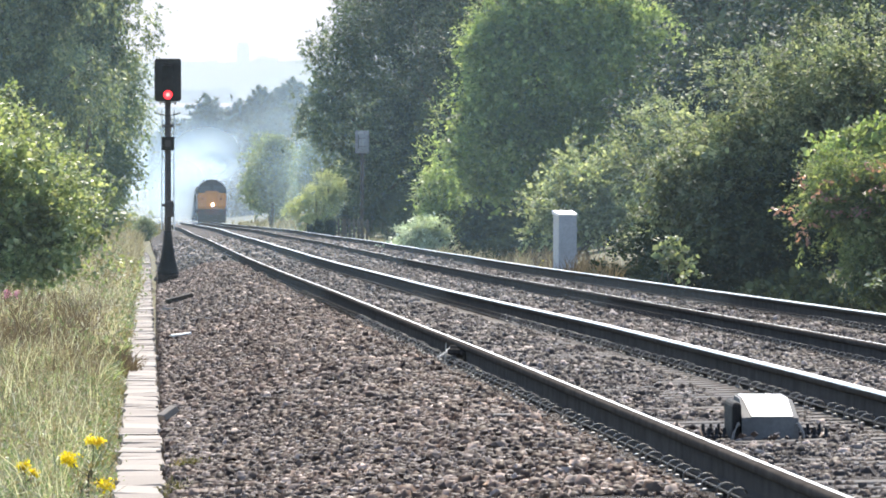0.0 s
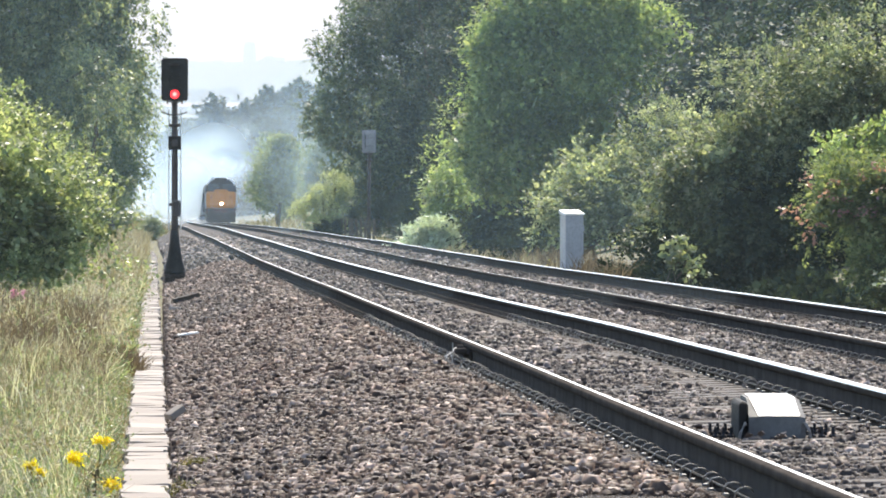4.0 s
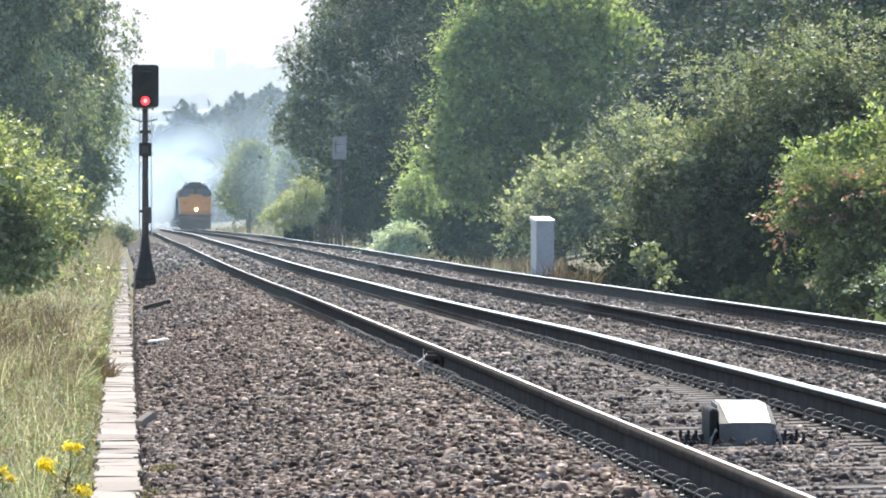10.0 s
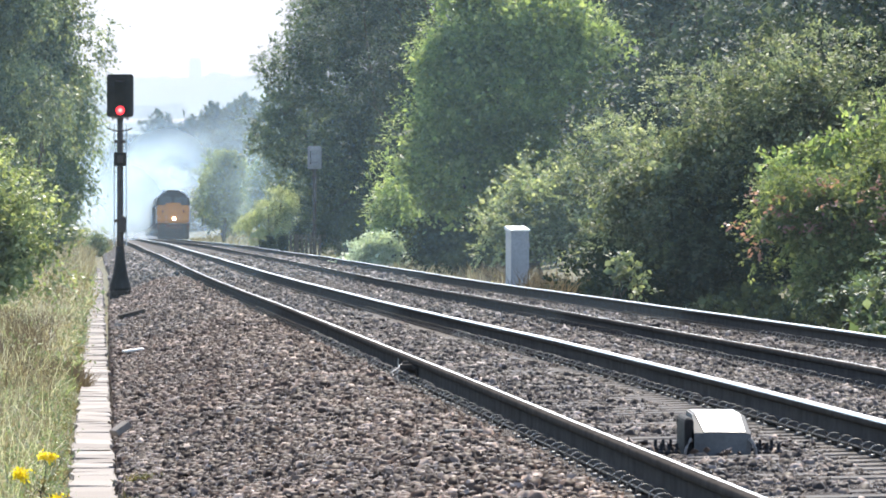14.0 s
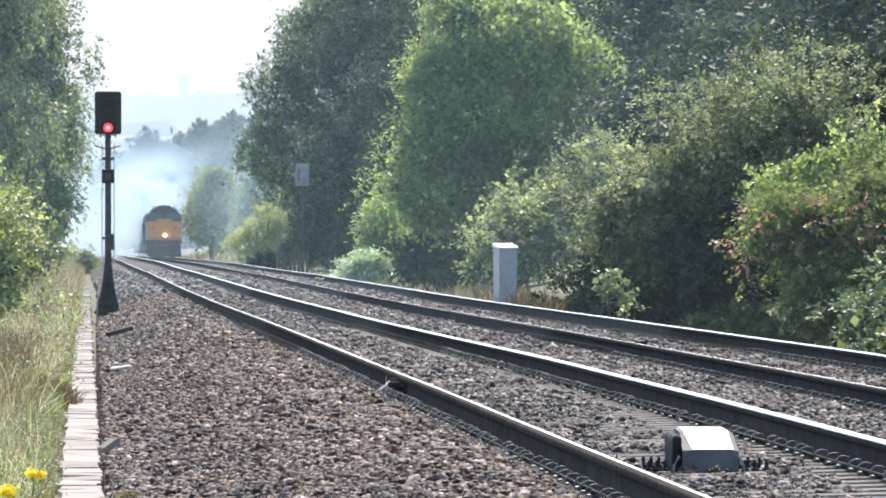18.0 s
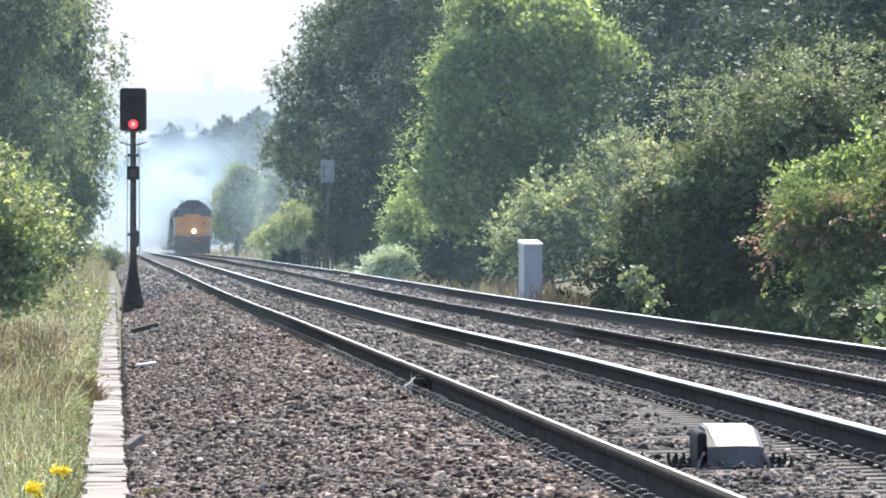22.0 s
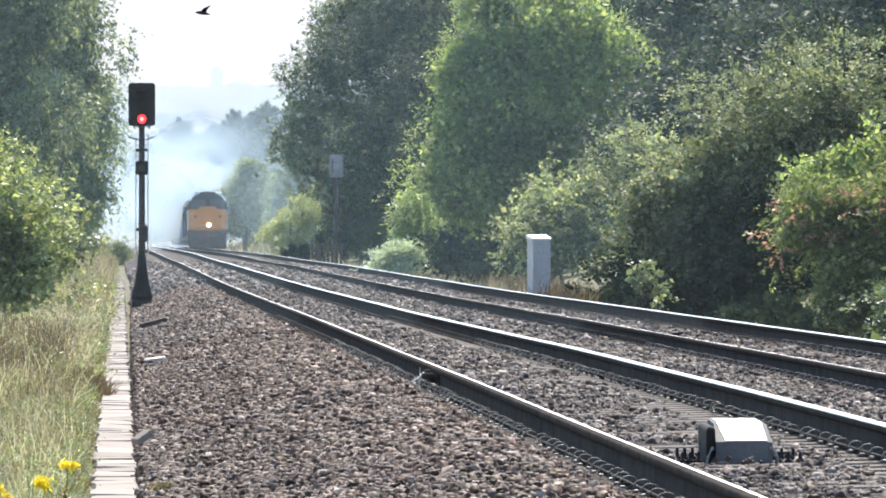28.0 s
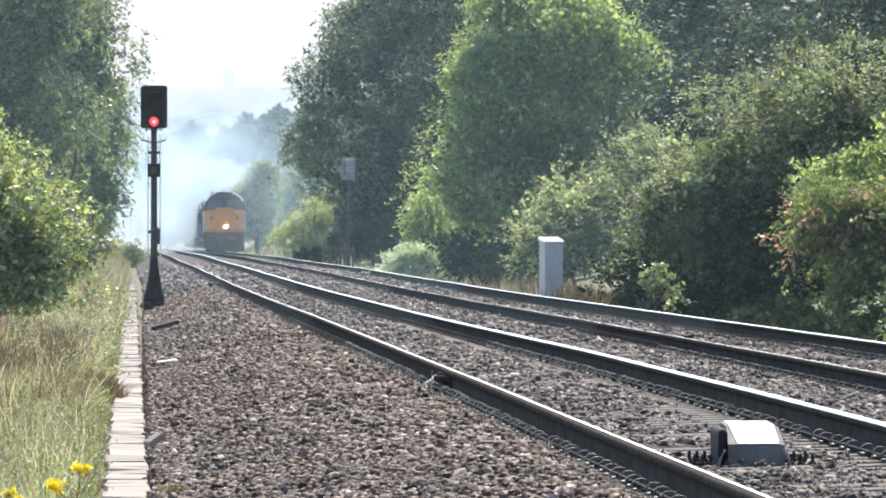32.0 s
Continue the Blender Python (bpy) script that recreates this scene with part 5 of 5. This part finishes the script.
undergrowth("dry_grass", "dry grass beside the bramble", 8.8, 10.2, 190, 420, 6000, 0.30, "straw", gr, 0.007, 0.3, 0.004)
undergrowth("weeds", "green weeds at the foot of the bushes", 8.9, 10.1, 90, 420, 6000, 0.26, "leaf_red", gr, 0.008, 0.35, 0.004)


# Bank growth darkened in colour to paint the shade there
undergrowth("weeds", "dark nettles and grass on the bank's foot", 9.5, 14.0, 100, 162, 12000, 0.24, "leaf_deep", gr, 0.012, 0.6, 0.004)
undergrowth("weeds", "olive herbs on the bank's foot", 9.5, 11.2, 100, 122, 3500, 0.26, "leaf_red", gr, 0.010, 0.5, 0.004)
undergrowth("dry_grass", "pale grass beside the far line", 8.7, 16.0, 430, 820, 5000, 0.6, "straw", gr, 0.03, 0.35)
undergrowth("grass", "hazy green growth beside the far line", 8.9, 18.0, 420, 900, 4500, 0.7, "grass", gr, 0.04, 0.4)
undergrowth("grass", "hazy grass left of the far line", -8.0, 1.4, 440, 900, 6000, 0.7, "grass", gr, 0.04, 0.4)
undergrowth("dead_bracken", "rust-brown dead bracken under the bushes", 9.2, 10.4, 166, 215, 3500, 0.50, "dock", gr, 0.012, 0.35)
undergrowth("dry_grass", "straw-coloured grass between cabinet and brambles", 8.75, 9.7, 186, 262, 3500, 0.45, "straw", gr, 0.008, 0.3)
undergrowth("dead_bracken", "brown dead stems at the bank's foot", 9.3, 11.8, 98, 124, 1800, 0.34, "dock", gr, 0.006, 0.4)
undergrowth("dead_stems", "brown dead dock stems below the bush", -2.6, -0.6, 88, 120, 7000, 0.30, "dock", gr, 0.006, 0.25)


def verge_leaves(name, label, xa, xb, ya, yb, clumps, per, size, spread, height, mat, rng):
    """Small leaves and blades in loose clumps over a strip of the verge, as one mesh."""
    ys = ya + (yb - ya) * rng.uniform(0, 1, clumps) ** 1.3
    xs = np.array([xa + (xb - xa) * u + trough_shift(y) for u, y in zip(rng.uniform(0, 1, clumps), ys)])
    patch = np.array([noise.noise(Vector((x * 2.0, y * 0.2, size * 300 + len(label)))) + 0.4 * noise.noise(Vector((x * 6, y * 0.9, 5))) for x, y in zip(xs, ys)])
    keep = patch > rng.uniform(-0.45, 0.35, clumps)
    pts = np.array([(x, y, ground_z(x, y) + height * h * (1 + p)) for x, y, h, p in zip(xs[keep], ys[keep], rng.uniform(0.1, 1, keep.sum()), patch[keep])])
    return tagged(part_mesh(name, raw_mesh(name, *leaves(pts, per, spread, size, rng, 0.3)), mat), label, "weeds", kind="stuff")


vr = np.random.default_rng(91)
for ya, yb, k in ((42, 84, 1.0), (91, 150, 1.9), (150, 240, 3.0)):
    verge_leaves("weeds", "leafy green weeds matted over the verge", -2.6 if ya > 60 else -1.2, -0.20, ya, yb, 2200, 11, 0.028 * k, 0.035 * k, 0.13, "grass", vr)
    verge_leaves("weeds", "light green herbs along the verge", -2.4 if ya > 60 else -1.0, -0.20, ya, yb, 900, 11, 0.030 * k, 0.035 * k, 0.15, "leaf_green", vr)
    verge_leaves("weeds", "dark green herbs low on the verge", -2.6, -0.22, ya, yb, 2000, 11, 0.032 * k, 0.04 * k, 0.08, "leaf_shade", vr)
    verge_leaves("dry_grass", "matted dry seed heads on the verge", -2.7, -0.25, ya, yb, 3000, 9, 0.026 * k, 0.04 * k, 0.22, "straw", vr)
    verge_leaves("seed_heads", "pale fluffy seed heads on the verge", -2.7, -0.25, ya, yb, 500, 6, 0.020 * k, 0.03 * k, 0.25, "wisp", vr)
undergrowth("weeds", "dark low herbs in patches across the verge", -2.6, -0.3, 86, 150, 7000, 0.12, "leaf_dark", vr, 0.006, 0.6, 0.006)
undergrowth("dry_grass", "tan grass heads at the verge's far end", -1.8, -0.36, 190, 300, 5000, 0.50, "straw", vr, 0.008, 0.3, 0.004)
# Dark stems put in to fill a dark gap in the grass
undergrowth("dead_stems", "dark dead stems beside the trough", -0.85, -0.10, 84.5, 91, 3000, 0.17, "dock", vr, 0.006, 0.4)


def ragwort(x, y, h, heads, seed, size=0.05):
    """A branching stem with flat clusters of yellow flowers."""
    rng = np.random.default_rng(seed)
    t = thing("ragwort", x, y, ground_z(x, y) - 0.02, "yellow-flowered ragwort among the verge grass", "wildflower", "ragwort plants")
    fork = Vector((0.01, 0, h * 0.6))
    part("stem", tube([(0, 0, 0), (0.01, 0, h * 0.3), fork], [0.006, 0.005, 0.004], 5), "bark", t)
    for dx, dy, dz in heads:
        e = Vector((dx, dy, h + dz))
        part("branch", tube([fork, (fork + e) / 2 + Vector((dx * 0.2, 0, 0)), e], [0.004, 0.003, 0.002], 5), "bark", t)
        c = np.array(e)[None] + rng.uniform(-1, 1, (16 if size > 0.025 else 4, 3)) * (size * 0.7, size * 0.5, size * 0.3)
        part_mesh("flower_head", raw_mesh("flower_head", *leaves(c, 13 if size > 0.025 else 6, 0.010, 0.022 if size > 0.025 else 0.015, rng, 0.5)), "petal", t)
    lv = np.array([(rng.normal(0, 0.02), rng.normal(0, 0.02), h * rng.uniform(0.1, 0.75)) for _ in range(14)])
    part_mesh("foliage", raw_mesh("foliage", *leaves(lv, 3, 0.01, 0.07, rng, 0.3)), "grass", t)


ragwort(-0.14, 46, 0.34, ((0.04, 0, 0.05), (-0.09, 0, -0.04), (0.095, 0, -0.18)), 3, 0.052)
ragwort(-0.47, 46, 0.22, ((0.0, 0, 0.0), (0.04, 0.05, -0.03)), 4, 0.03)
ragwort(9.95, 120, 0.42, ((0.10, 0, 0.08), (-0.05, 0, 0.02), (0.02, 0, -0.08), (0.16, 0, -0.03), (-0.12, 0, -0.12)), 5, 0.016)
ragwort(9.03, 184, 0.5, ((0.0, 0, 0.1), (-0.06, 0, 0.0)), 6, 0.02)



def weed_tuft(x, y, z, r, n, seed, label):
    rng = np.random.default_rng(seed)
    t = thing("weed_tuft", x, y, z, label, "weed", "weed tufts")
    c = rng.normal(0, 1, (n, 3)) * (r, r, r * 0.4) + (0, 0, r * 0.4)
    c[:, 2] = np.abs(c[:, 2])
    part_mesh("foliage", raw_mesh("foliage", *leaves(c, 6, 0.015, 0.04, rng, 0.3)), "grass", t)
    part("root_stem", tube([(0, 0, -0.03), (0, 0, r * 0.5)], [0.006, 0.004], 5), "bark", t)


weed_tuft(bed_x(0.27, 53), 53, bed_z(0.27, 53), 0.06, 40, 1, "small green weed growing in the ballast")
weed_tuft(bed_x(0.2, 49), 49, bed_z(0.2, 49), 0.05, 30, 2, "small green weed beside the trough")
weed_tuft(bed_x(8.5, 100), 100, bed_z(8.5, 100), 0.10, 50, 3, "green weed at the ballast's edge")


def willowherb(x, y, h, seed):
    rng = np.random.default_rng(seed)
    t = thing("willowherb", x, y, ground_z(x, y) - 0.02, "pink-flowered willowherb at the foot of the bush", "wildflower", "willowherb plants")
    for k in range(3):
        dx = rng.uniform(-0.15, 0.15)
        part("stem", tube([(dx, 0, 0), (dx * 1.2, 0, h * 0.6), (dx * 1.4, 0, h)], [0.006, 0.005, 0.003], 5), "bark", t)
        c = np.stack((dx * 1.35 + rng.normal(0, 0.012, 12), rng.normal(0, 0.012, 12), h * rng.uniform(0.72, 1.02, 12)), 1)
        part_mesh("flower_spike", raw_mesh("flower_spike", *leaves(c, 4, 0.008, 0.03, rng, 0.6)), "pink", t)
        c = np.stack((dx * 1.2 + rng.normal(0, 0.02, 14), rng.normal(0, 0.02, 14), h * rng.uniform(0.1, 0.7, 14)), 1)
        part_mesh("foliage", raw_mesh("foliage", *leaves(c, 2, 0.01, 0.09, rng, 0.25)), "leaf_green", t)


willowherb(-1.38, 112, 0.34, 1)

# ---- fence in the undergrowth ----
fence = thing("post_fence", 9.7, 345, ground_z(9.7, 345), "old dark post fence between track and trees", "fence")
finv = fence.matrix_world.inverted()
for k in range(14):
    y = 330 + 6.5 * k + random.uniform(-2, 2)
    x = 9.6 + bend(y) - bend(330)
    p = part("post", box(0.10, 0.10, 1.3, (0, 0, 0.58), 0.015), "bark", fence)
    p.matrix_parent_inverse = finv
    p.matrix_basis = pose(x, y, ground_z(x, y) - 0.1, 0, random.uniform(-3, 3), 0)
for dz in (0.5, 1.0):
    w = part("wire_rail", tube([(9.6 + bend(y) - bend(330), y, ground_z(9.6, y) + dz) for y in (329, 360, 390, 416)], 0.012, 5), "bark", fence)
    w.matrix_parent_inverse = finv


# ---- train ----
TRACK = 6.94
TRACK_Z = -0.069


def body_outline(w, z0, z1, crown, n=14, square=0.75):
    """A vehicle's cross-section: upright sides, curved roof."""
    out = [(-w / 2, z0), (w / 2, z0)]
    for k in range(n + 1):
        a = math.pi * k / n
        c, s = math.cos(a), math.sin(a)
        out.append((w / 2 * math.copysign(abs(c) ** square, c), z1 - crown + crown * abs(s) ** (square + 0.05)))
    return out


def locomotive():
    t = thing("diesel_locomotive", 0, 0, 0, "blue diesel locomotive with a yellow front and lit headlamp", "locomotive")
    L = 17.0
    part("body", prism(body_outline(2.66, 1.05, 3.78, 0.95), 0.95, L), "blue", t)
    part("roof", prism([(x * 0.985, z + 0.02) for x, z in body_outline(2.66, 2.9, 3.88, 1.0) if z > 2.85], 1.6, L - 1.2), "loco_roof", t)
    # cab: nose panel, windscreen band under an arched roof
    nose = bmesh.new()
    sect = ((0.10, 2.48, 1.34), (0.0, 2.54, 1.56), (0.02, 2.60, 2.55), (0.12, 2.62, 2.76))
    rings = []
    cols = (-1, -0.75, -0.4, 0, 0.4, 0.75, 1)
    for y, w, z in sect:
        rings.append([nose.verts.new((w / 2 * k, y + 0.28 * abs(k) ** 3, z)) for k in cols])
    rings.append([nose.verts.new((1.33 * k, 0.97, 2.76)) for k in cols])
    for r0, r1 in zip(rings, rings[1:]):
        for k in range(6):
            nose.faces.new((r0[k], r0[k + 1], r1[k + 1], r1[k]))
    bmesh.ops.recalc_face_normals(nose, faces=nose.faces)
    for s in (-1, 1):
        k = 0 if s < 0 else 6
        q = [rings[i][k] for i in range(4)] + [nose.verts.new((s * 1.33, 0.97, 1.34))]
        nose.faces.new(q if s < 0 else q[::-1])
    part("nose", nose, "yellow", t, "warning-yellow nose")
    for s in (-1, 1):
        part("cab_corner", box(0.16, 0.7, 1.36, (s * 1.255, 0.66, 2.05), 0.03), "dull_grey", t, "pale cab corner panel")
    part("cab", prism(body_outline(2.62, 2.72, 3.96, 1.08, 18, 0.9), 0.36, 1.7), "loco_roof", t, "dark arched cab roof")
    for x, w in ((-0.64, 0.98), (0.64, 0.98)):
        wn_ = part("windscreen", box(w, 0.05, 0.60, (x, 0.345, 3.10), 0.06), "glass", t, "dark windscreen pane")
        part("wiper", box(0.03, 0.02, 0.4, (x + 0.1, 0.31, 3.05), 0.004), "black", wn_)
    pan = prism(rounded_outline(1.25, 0.5, 0.2), 0.0, 0.36)
    bmesh.ops.translate(pan, vec=(0, 0, 2.70), verts=pan.verts)
    part("headcode_panel", pan, "yellow", t, "raised yellow centre panel")
    # Bright strips added to imitate sun glints along the roof shoulders
    for s in (-1, 1):
        arc = [(s * 1.31 * math.cos(a) ** 0.9, 0.34, 2.89 + 1.08 * math.sin(a) ** 0.95) for a in np.linspace(0.42, 1.2, 11)]
        part("roof_glint", tube(arc, 0.06, 8), "strip_white", t, "bright strip added for the glint on the roof edge")
    # Solid dark block added to fill the space under the front
    part("underside_block", box(2.56, 0.6, 1.2, (0, 0.5, 0.72), 0.05), "under", t)
    part("head_lamp", disc(0.10, -0.06, 0.02, (0.08, 0, 1.70)), "head_lamp", t, "bright white headlamp")
    for x in (-0.8, 0.8):
        lp = part("marker_lamp", disc(0.09, -0.03, 0.05, (x, 0.12, 2.25)), "beam_red", t, "small dull red marker lamp")
        part("lamp_rim", tube([(x + 0.1 * math.cos(a), 0.1, 2.25 + 0.1 * math.sin(a)) for a in np.linspace(0, math.tau, 13)[:-1]], 0.012, 5, True), "black", lp)
    part("buffer_beam", box(2.5, 0.18, 0.42, (0, 0.15, 1.08), 0.02), "beam_red", t, "dull red buffer beam")
    for x in (-0.87, 0.87):
        bf_ = part("buffer", tube([(x, 0.1, 1.06), (x, -0.35, 1.06)], [0.10, 0.10], 12), "under", t)
        part("buffer_head", disc(0.24, -0.40, -0.35, (x, 0, 1.06)), "under", bf_)
    part("coupling", tube([(0, 0.05, 1.0), (0, -0.2, 0.9), (0, -0.25, 0.6), (0, -0.15, 0.5)], 0.04, 6), "under", t)
    for x in (-0.45, -0.3, 0.3, 0.45):
        part("brake_hose", tube([(x, 0.05, 1.0), (x, -0.15, 0.85), (x * 0.9, -0.12, 0.5)], 0.03, 6), "under", t)
    # Made deep to close the bright gap above the rails
    part("snow_plough", box(2.4, 0.12, 0.52, (0, 0.3, 0.34), 0.02), "under", t)
    for y0 in (2.4, 12.2):
        bg_ = part("bogie", box(2.35, 3.6, 0.5, (0, y0 + 1.3, 0.62), 0.05), "under", t)
        for dy in (-0.2, 1.35, 2.9):
            for x in (-0.74, 0.74):
                b = tube([(x - 0.06, 0, 0), (x + 0.06, 0, 0)], [0.50, 0.50], 18)
                bmesh.ops.translate(b, vec=(0, y0 + dy, 0.50), verts=b.verts)
                part("wheel", b, "under", bg_)
    part("fuel_tank", box(2.3, 4.0, 0.75, (0, 8.6, 0.75), 0.08), "under", t)
    for y0 in (5.0, 7.2, 9.4, 11.6):
        part("side_grille", box(0.03, 1.5, 0.9, (-1.34, y0, 2.4), 0.005), "under", t)
    part("exhaust_port", box(0.5, 0.7, 0.16, (0, 7.5, 3.93), 0.03), "under", t)
    part("fan_cowl", tube([(0, 12.0, 3.8), (0, 12.0, 4.0)], [0.8, 0.75], 18), "loco_roof", t)
    part("horn_box", box(0.5, 0.4, 0.12, (0, 1.5, 3.86), 0.03), "loco_roof", t)
    for x in (-1.36, 1.36):
        part("hand_rail", tube([(x, 0.85, 1.3), (x, 0.85, 2.4)], 0.02, 6), "white_metal", t)
        part("mirror", box(0.06, 0.05, 0.2, (x * 1.03, 0.6, 2.55), 0.01), "white_metal", t)
    return t


def coach():
    t = thing("railway_coach", 0, 0, 0, "dull blue coach behind the locomotive in smoke", "coach", "coaches of the train")
    part("body", prism(body_outline(2.7, 1.0, 3.2, 0.7), 0.3, 19.9), "blue", t)
    part("roof", prism([(x * 0.99, z + 0.02) for x, z in body_outline(2.7, 2.95, 3.72, 0.75) if z > 2.9], 0.3, 19.9), "loco_roof", t)
    part("end_gangway", box(1.0, 0.3, 2.1, (0, 0.15, 2.05), 0.04), "under", t)
    part("underframe", box(2.4, 18.5, 0.4, (0, 10.1, 0.85), 0.05), "under", t)
    for y0 in (3.0, 17.0):
        part("bogie", box(2.2, 3.0, 0.55, (0, y0, 0.55), 0.06), "under", t)
    for k in range(8):
        part("window", box(0.02, 1.4, 0.75, (-1.35, 2.6 + 2.1 * k, 2.35), 0.006), "coach_window", t)
    return t


loco = locomotive()
coaches = [coach()]
for k in range(10):
    coaches.append(copy_thing(coaches[0], Matrix()))


# ---- smoke ----
def smoke_lobe(name, label, half, mat, seed, nu=28, nv=20):
    """The near side of a billow: a bulging shell, broken by smaller bulges; 'heart' falls from 1 on its axis to 0 at the rim."""
    verts, heart = [(0, -half[1] * (1 + 0.25 * noise.noise(Vector((seed, 0, seed * 0.7)))), 0)], [1.0]
    for i in range(1, nv + 1):
        r = i / nv
        for k in range(nu):
            a = math.tau * k / nu
            n = noise.noise(Vector((math.cos(a) * r * 2.2 + seed, math.sin(a) * r * 2.2, seed * 0.7)))
            w = 1 + 0.16 * n
            verts.append((half[0] * r * w * math.cos(a), -half[1] * math.sqrt(max(0.0, 1 - r * r)) * (1 + 0.25 * n), half[2] * r * w * math.sin(a)))
            heart.append(1 - r)
    me = bpy.data.meshes.new(name)
    tri = [(0, 1 + k, 1 + (k + 1) % nu) for k in range(nu)]
    quad = [(1 + i * nu + k, 1 + (i + 1) * nu + k, 1 + (i + 1) * nu + (k + 1) % nu, 1 + i * nu + (k + 1) % nu) for i in range(nv - 1) for k in range(nu)]
    me.from_pydata(verts, [], tri + quad)
    at = me.attributes.new("heart", "FLOAT", "POINT")
    at.data.foreach_set("value", heart)
    ob = part_mesh(name, me, mat, smooth=True)
    return tagged(ob, label, "smoke", kind="stuff")


# each billow: place behind the loco's front (across, along, up), its half-size, and its drift over the half minute
PUFFS = (
    ((0.3, 9.0, 5.2), (2.6, 1.5, 2.0), (0.2, 1, 0.4), "smoke_thin"),
    ((-3.6, 46.0, 3.0), (5.6, 3.0, 6.2), (0.1, 3, 0.3), "smoke"),
    ((-0.4, 56.0, 6.4), (6.4, 3.0, 5.4), (0.3, 4, 0.6), "smoke"),
    ((-5.4, 86.0, 5.4), (9.2, 4.0, 7.6), (-0.5, 6, 0.3), "smoke"),
    ((-0.5, -12.0, 1.6), (5.2, 2.0, 4.6), (0.0, 2, 0.1), "smoke_front"),
)
puffs = [smoke_lobe("exhaust_smoke", "white exhaust smoke billowing round the locomotive", half, mat, 3.0 + 2.3 * k) for k, (at, half, drift, mat) in enumerate(PUFFS)]
# Added shells, set across the camera's view to pale what lies behind
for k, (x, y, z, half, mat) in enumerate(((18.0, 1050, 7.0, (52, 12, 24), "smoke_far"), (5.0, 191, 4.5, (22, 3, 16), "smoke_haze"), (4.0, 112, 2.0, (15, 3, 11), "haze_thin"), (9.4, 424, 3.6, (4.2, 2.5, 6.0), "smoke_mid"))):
    o = smoke_lobe("haze_shell", "thin see-through shell added to lift dark tones like haze", half, mat, 30.0 + k)
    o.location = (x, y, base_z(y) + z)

# ---- bird ----
bird = thing("bird", 0, 0, 0, "small dark bird in fast flight", "bird")
bb_ = tube([(-0.085, 0, 0), (-0.06, 0, 0.004), (-0.02, 0, 0.006), (0.03, 0, 0.004), (0.09, 0, 0.0)], [0.004, 0.016, 0.022, 0.018, 0.004], 8)
part("body", bb_, "black", bird, smooth=True)
for s in (-1, 1):
    b = bmesh.new()
    q = [b.verts.new(c) for c in ((-0.03, 0, 0.01), (0.035, 0, 0.01), (0.05, s * 0.05, 0.055), (0.085, s * 0.085, 0.11), (0.0, s * 0.05, 0.06))]
    b.faces.new(q)
    bmesh.ops.solidify(b, geom=b.faces[:], thickness=0.004)
    part("wing", b, "black", bird)
b = bmesh.new()
b.faces.new([b.verts.new(c) for c in ((0.08, 0.006, 0), (0.08, -0.006, 0), (0.14, -0.025, 0), (0.125, 0, 0), (0.14, 0.025, 0))])
bmesh.ops.solidify(b, geom=b.faces[:], thickness=0.004)
part("tail", b, "black", bird)


# ---- what moves ----
def on_track(y):
    """Pose on the far track, shifted sideways to fit the camera's view, facing the camera."""
    h = math.degrees(math.atan((bend(y + 5) - bend(y - 5)) / 10))
    g = math.degrees(math.atan((base_z(y + 5) - base_z(y - 5)) / 10))
    return pose(TRACK + bend(y) + 0.10 - 0.0012 * (y - 570), y, base_z(y) + TRACK_Z, g, 0, -h)


def front_y(t):
    return 792 - 222 * t / 32


def motions():
    times = [2.0 * k for k in range(17)]
    walk(loco, [(t, on_track(front_y(t))) for t in times])
    for k, c in enumerate(coaches):
        walk(c, [(t, on_track(front_y(t) + 17.9 + 20.3 * k)) for t in times])
    for k, (p, (at, half, drift, mat)) in enumerate(zip(puffs, PUFFS)):
        rows = []
        for t in times:
            u = t / 32
            y = front_y(t) + at[1] + drift[1] * u
            sway = math.sin(u * 7 + k * 1.7)
            rows.append((t, pose(TRACK + bend(y) + at[0] + drift[0] * u + 0.25 * sway, y, base_z(y) + at[2] + drift[2] * u, 0, 8 * sway, 0)))
        walk(p, rows)
    rows = []
    for k in range(33):
        if k < 27:
            rows.append((float(k), pose(13.9, 100 - 12.6 * (27 - k), 0.2 - FALL * 8, 0, 0, -85)))
        else:
            rows.append((float(k), pose(1.32 + 12.6 * (28 - k), 100, 1.90 + 1.9 * (k - 28), 0, 8, -42 if k == 27 else 0)))
    walk(bird, rows)


motions()
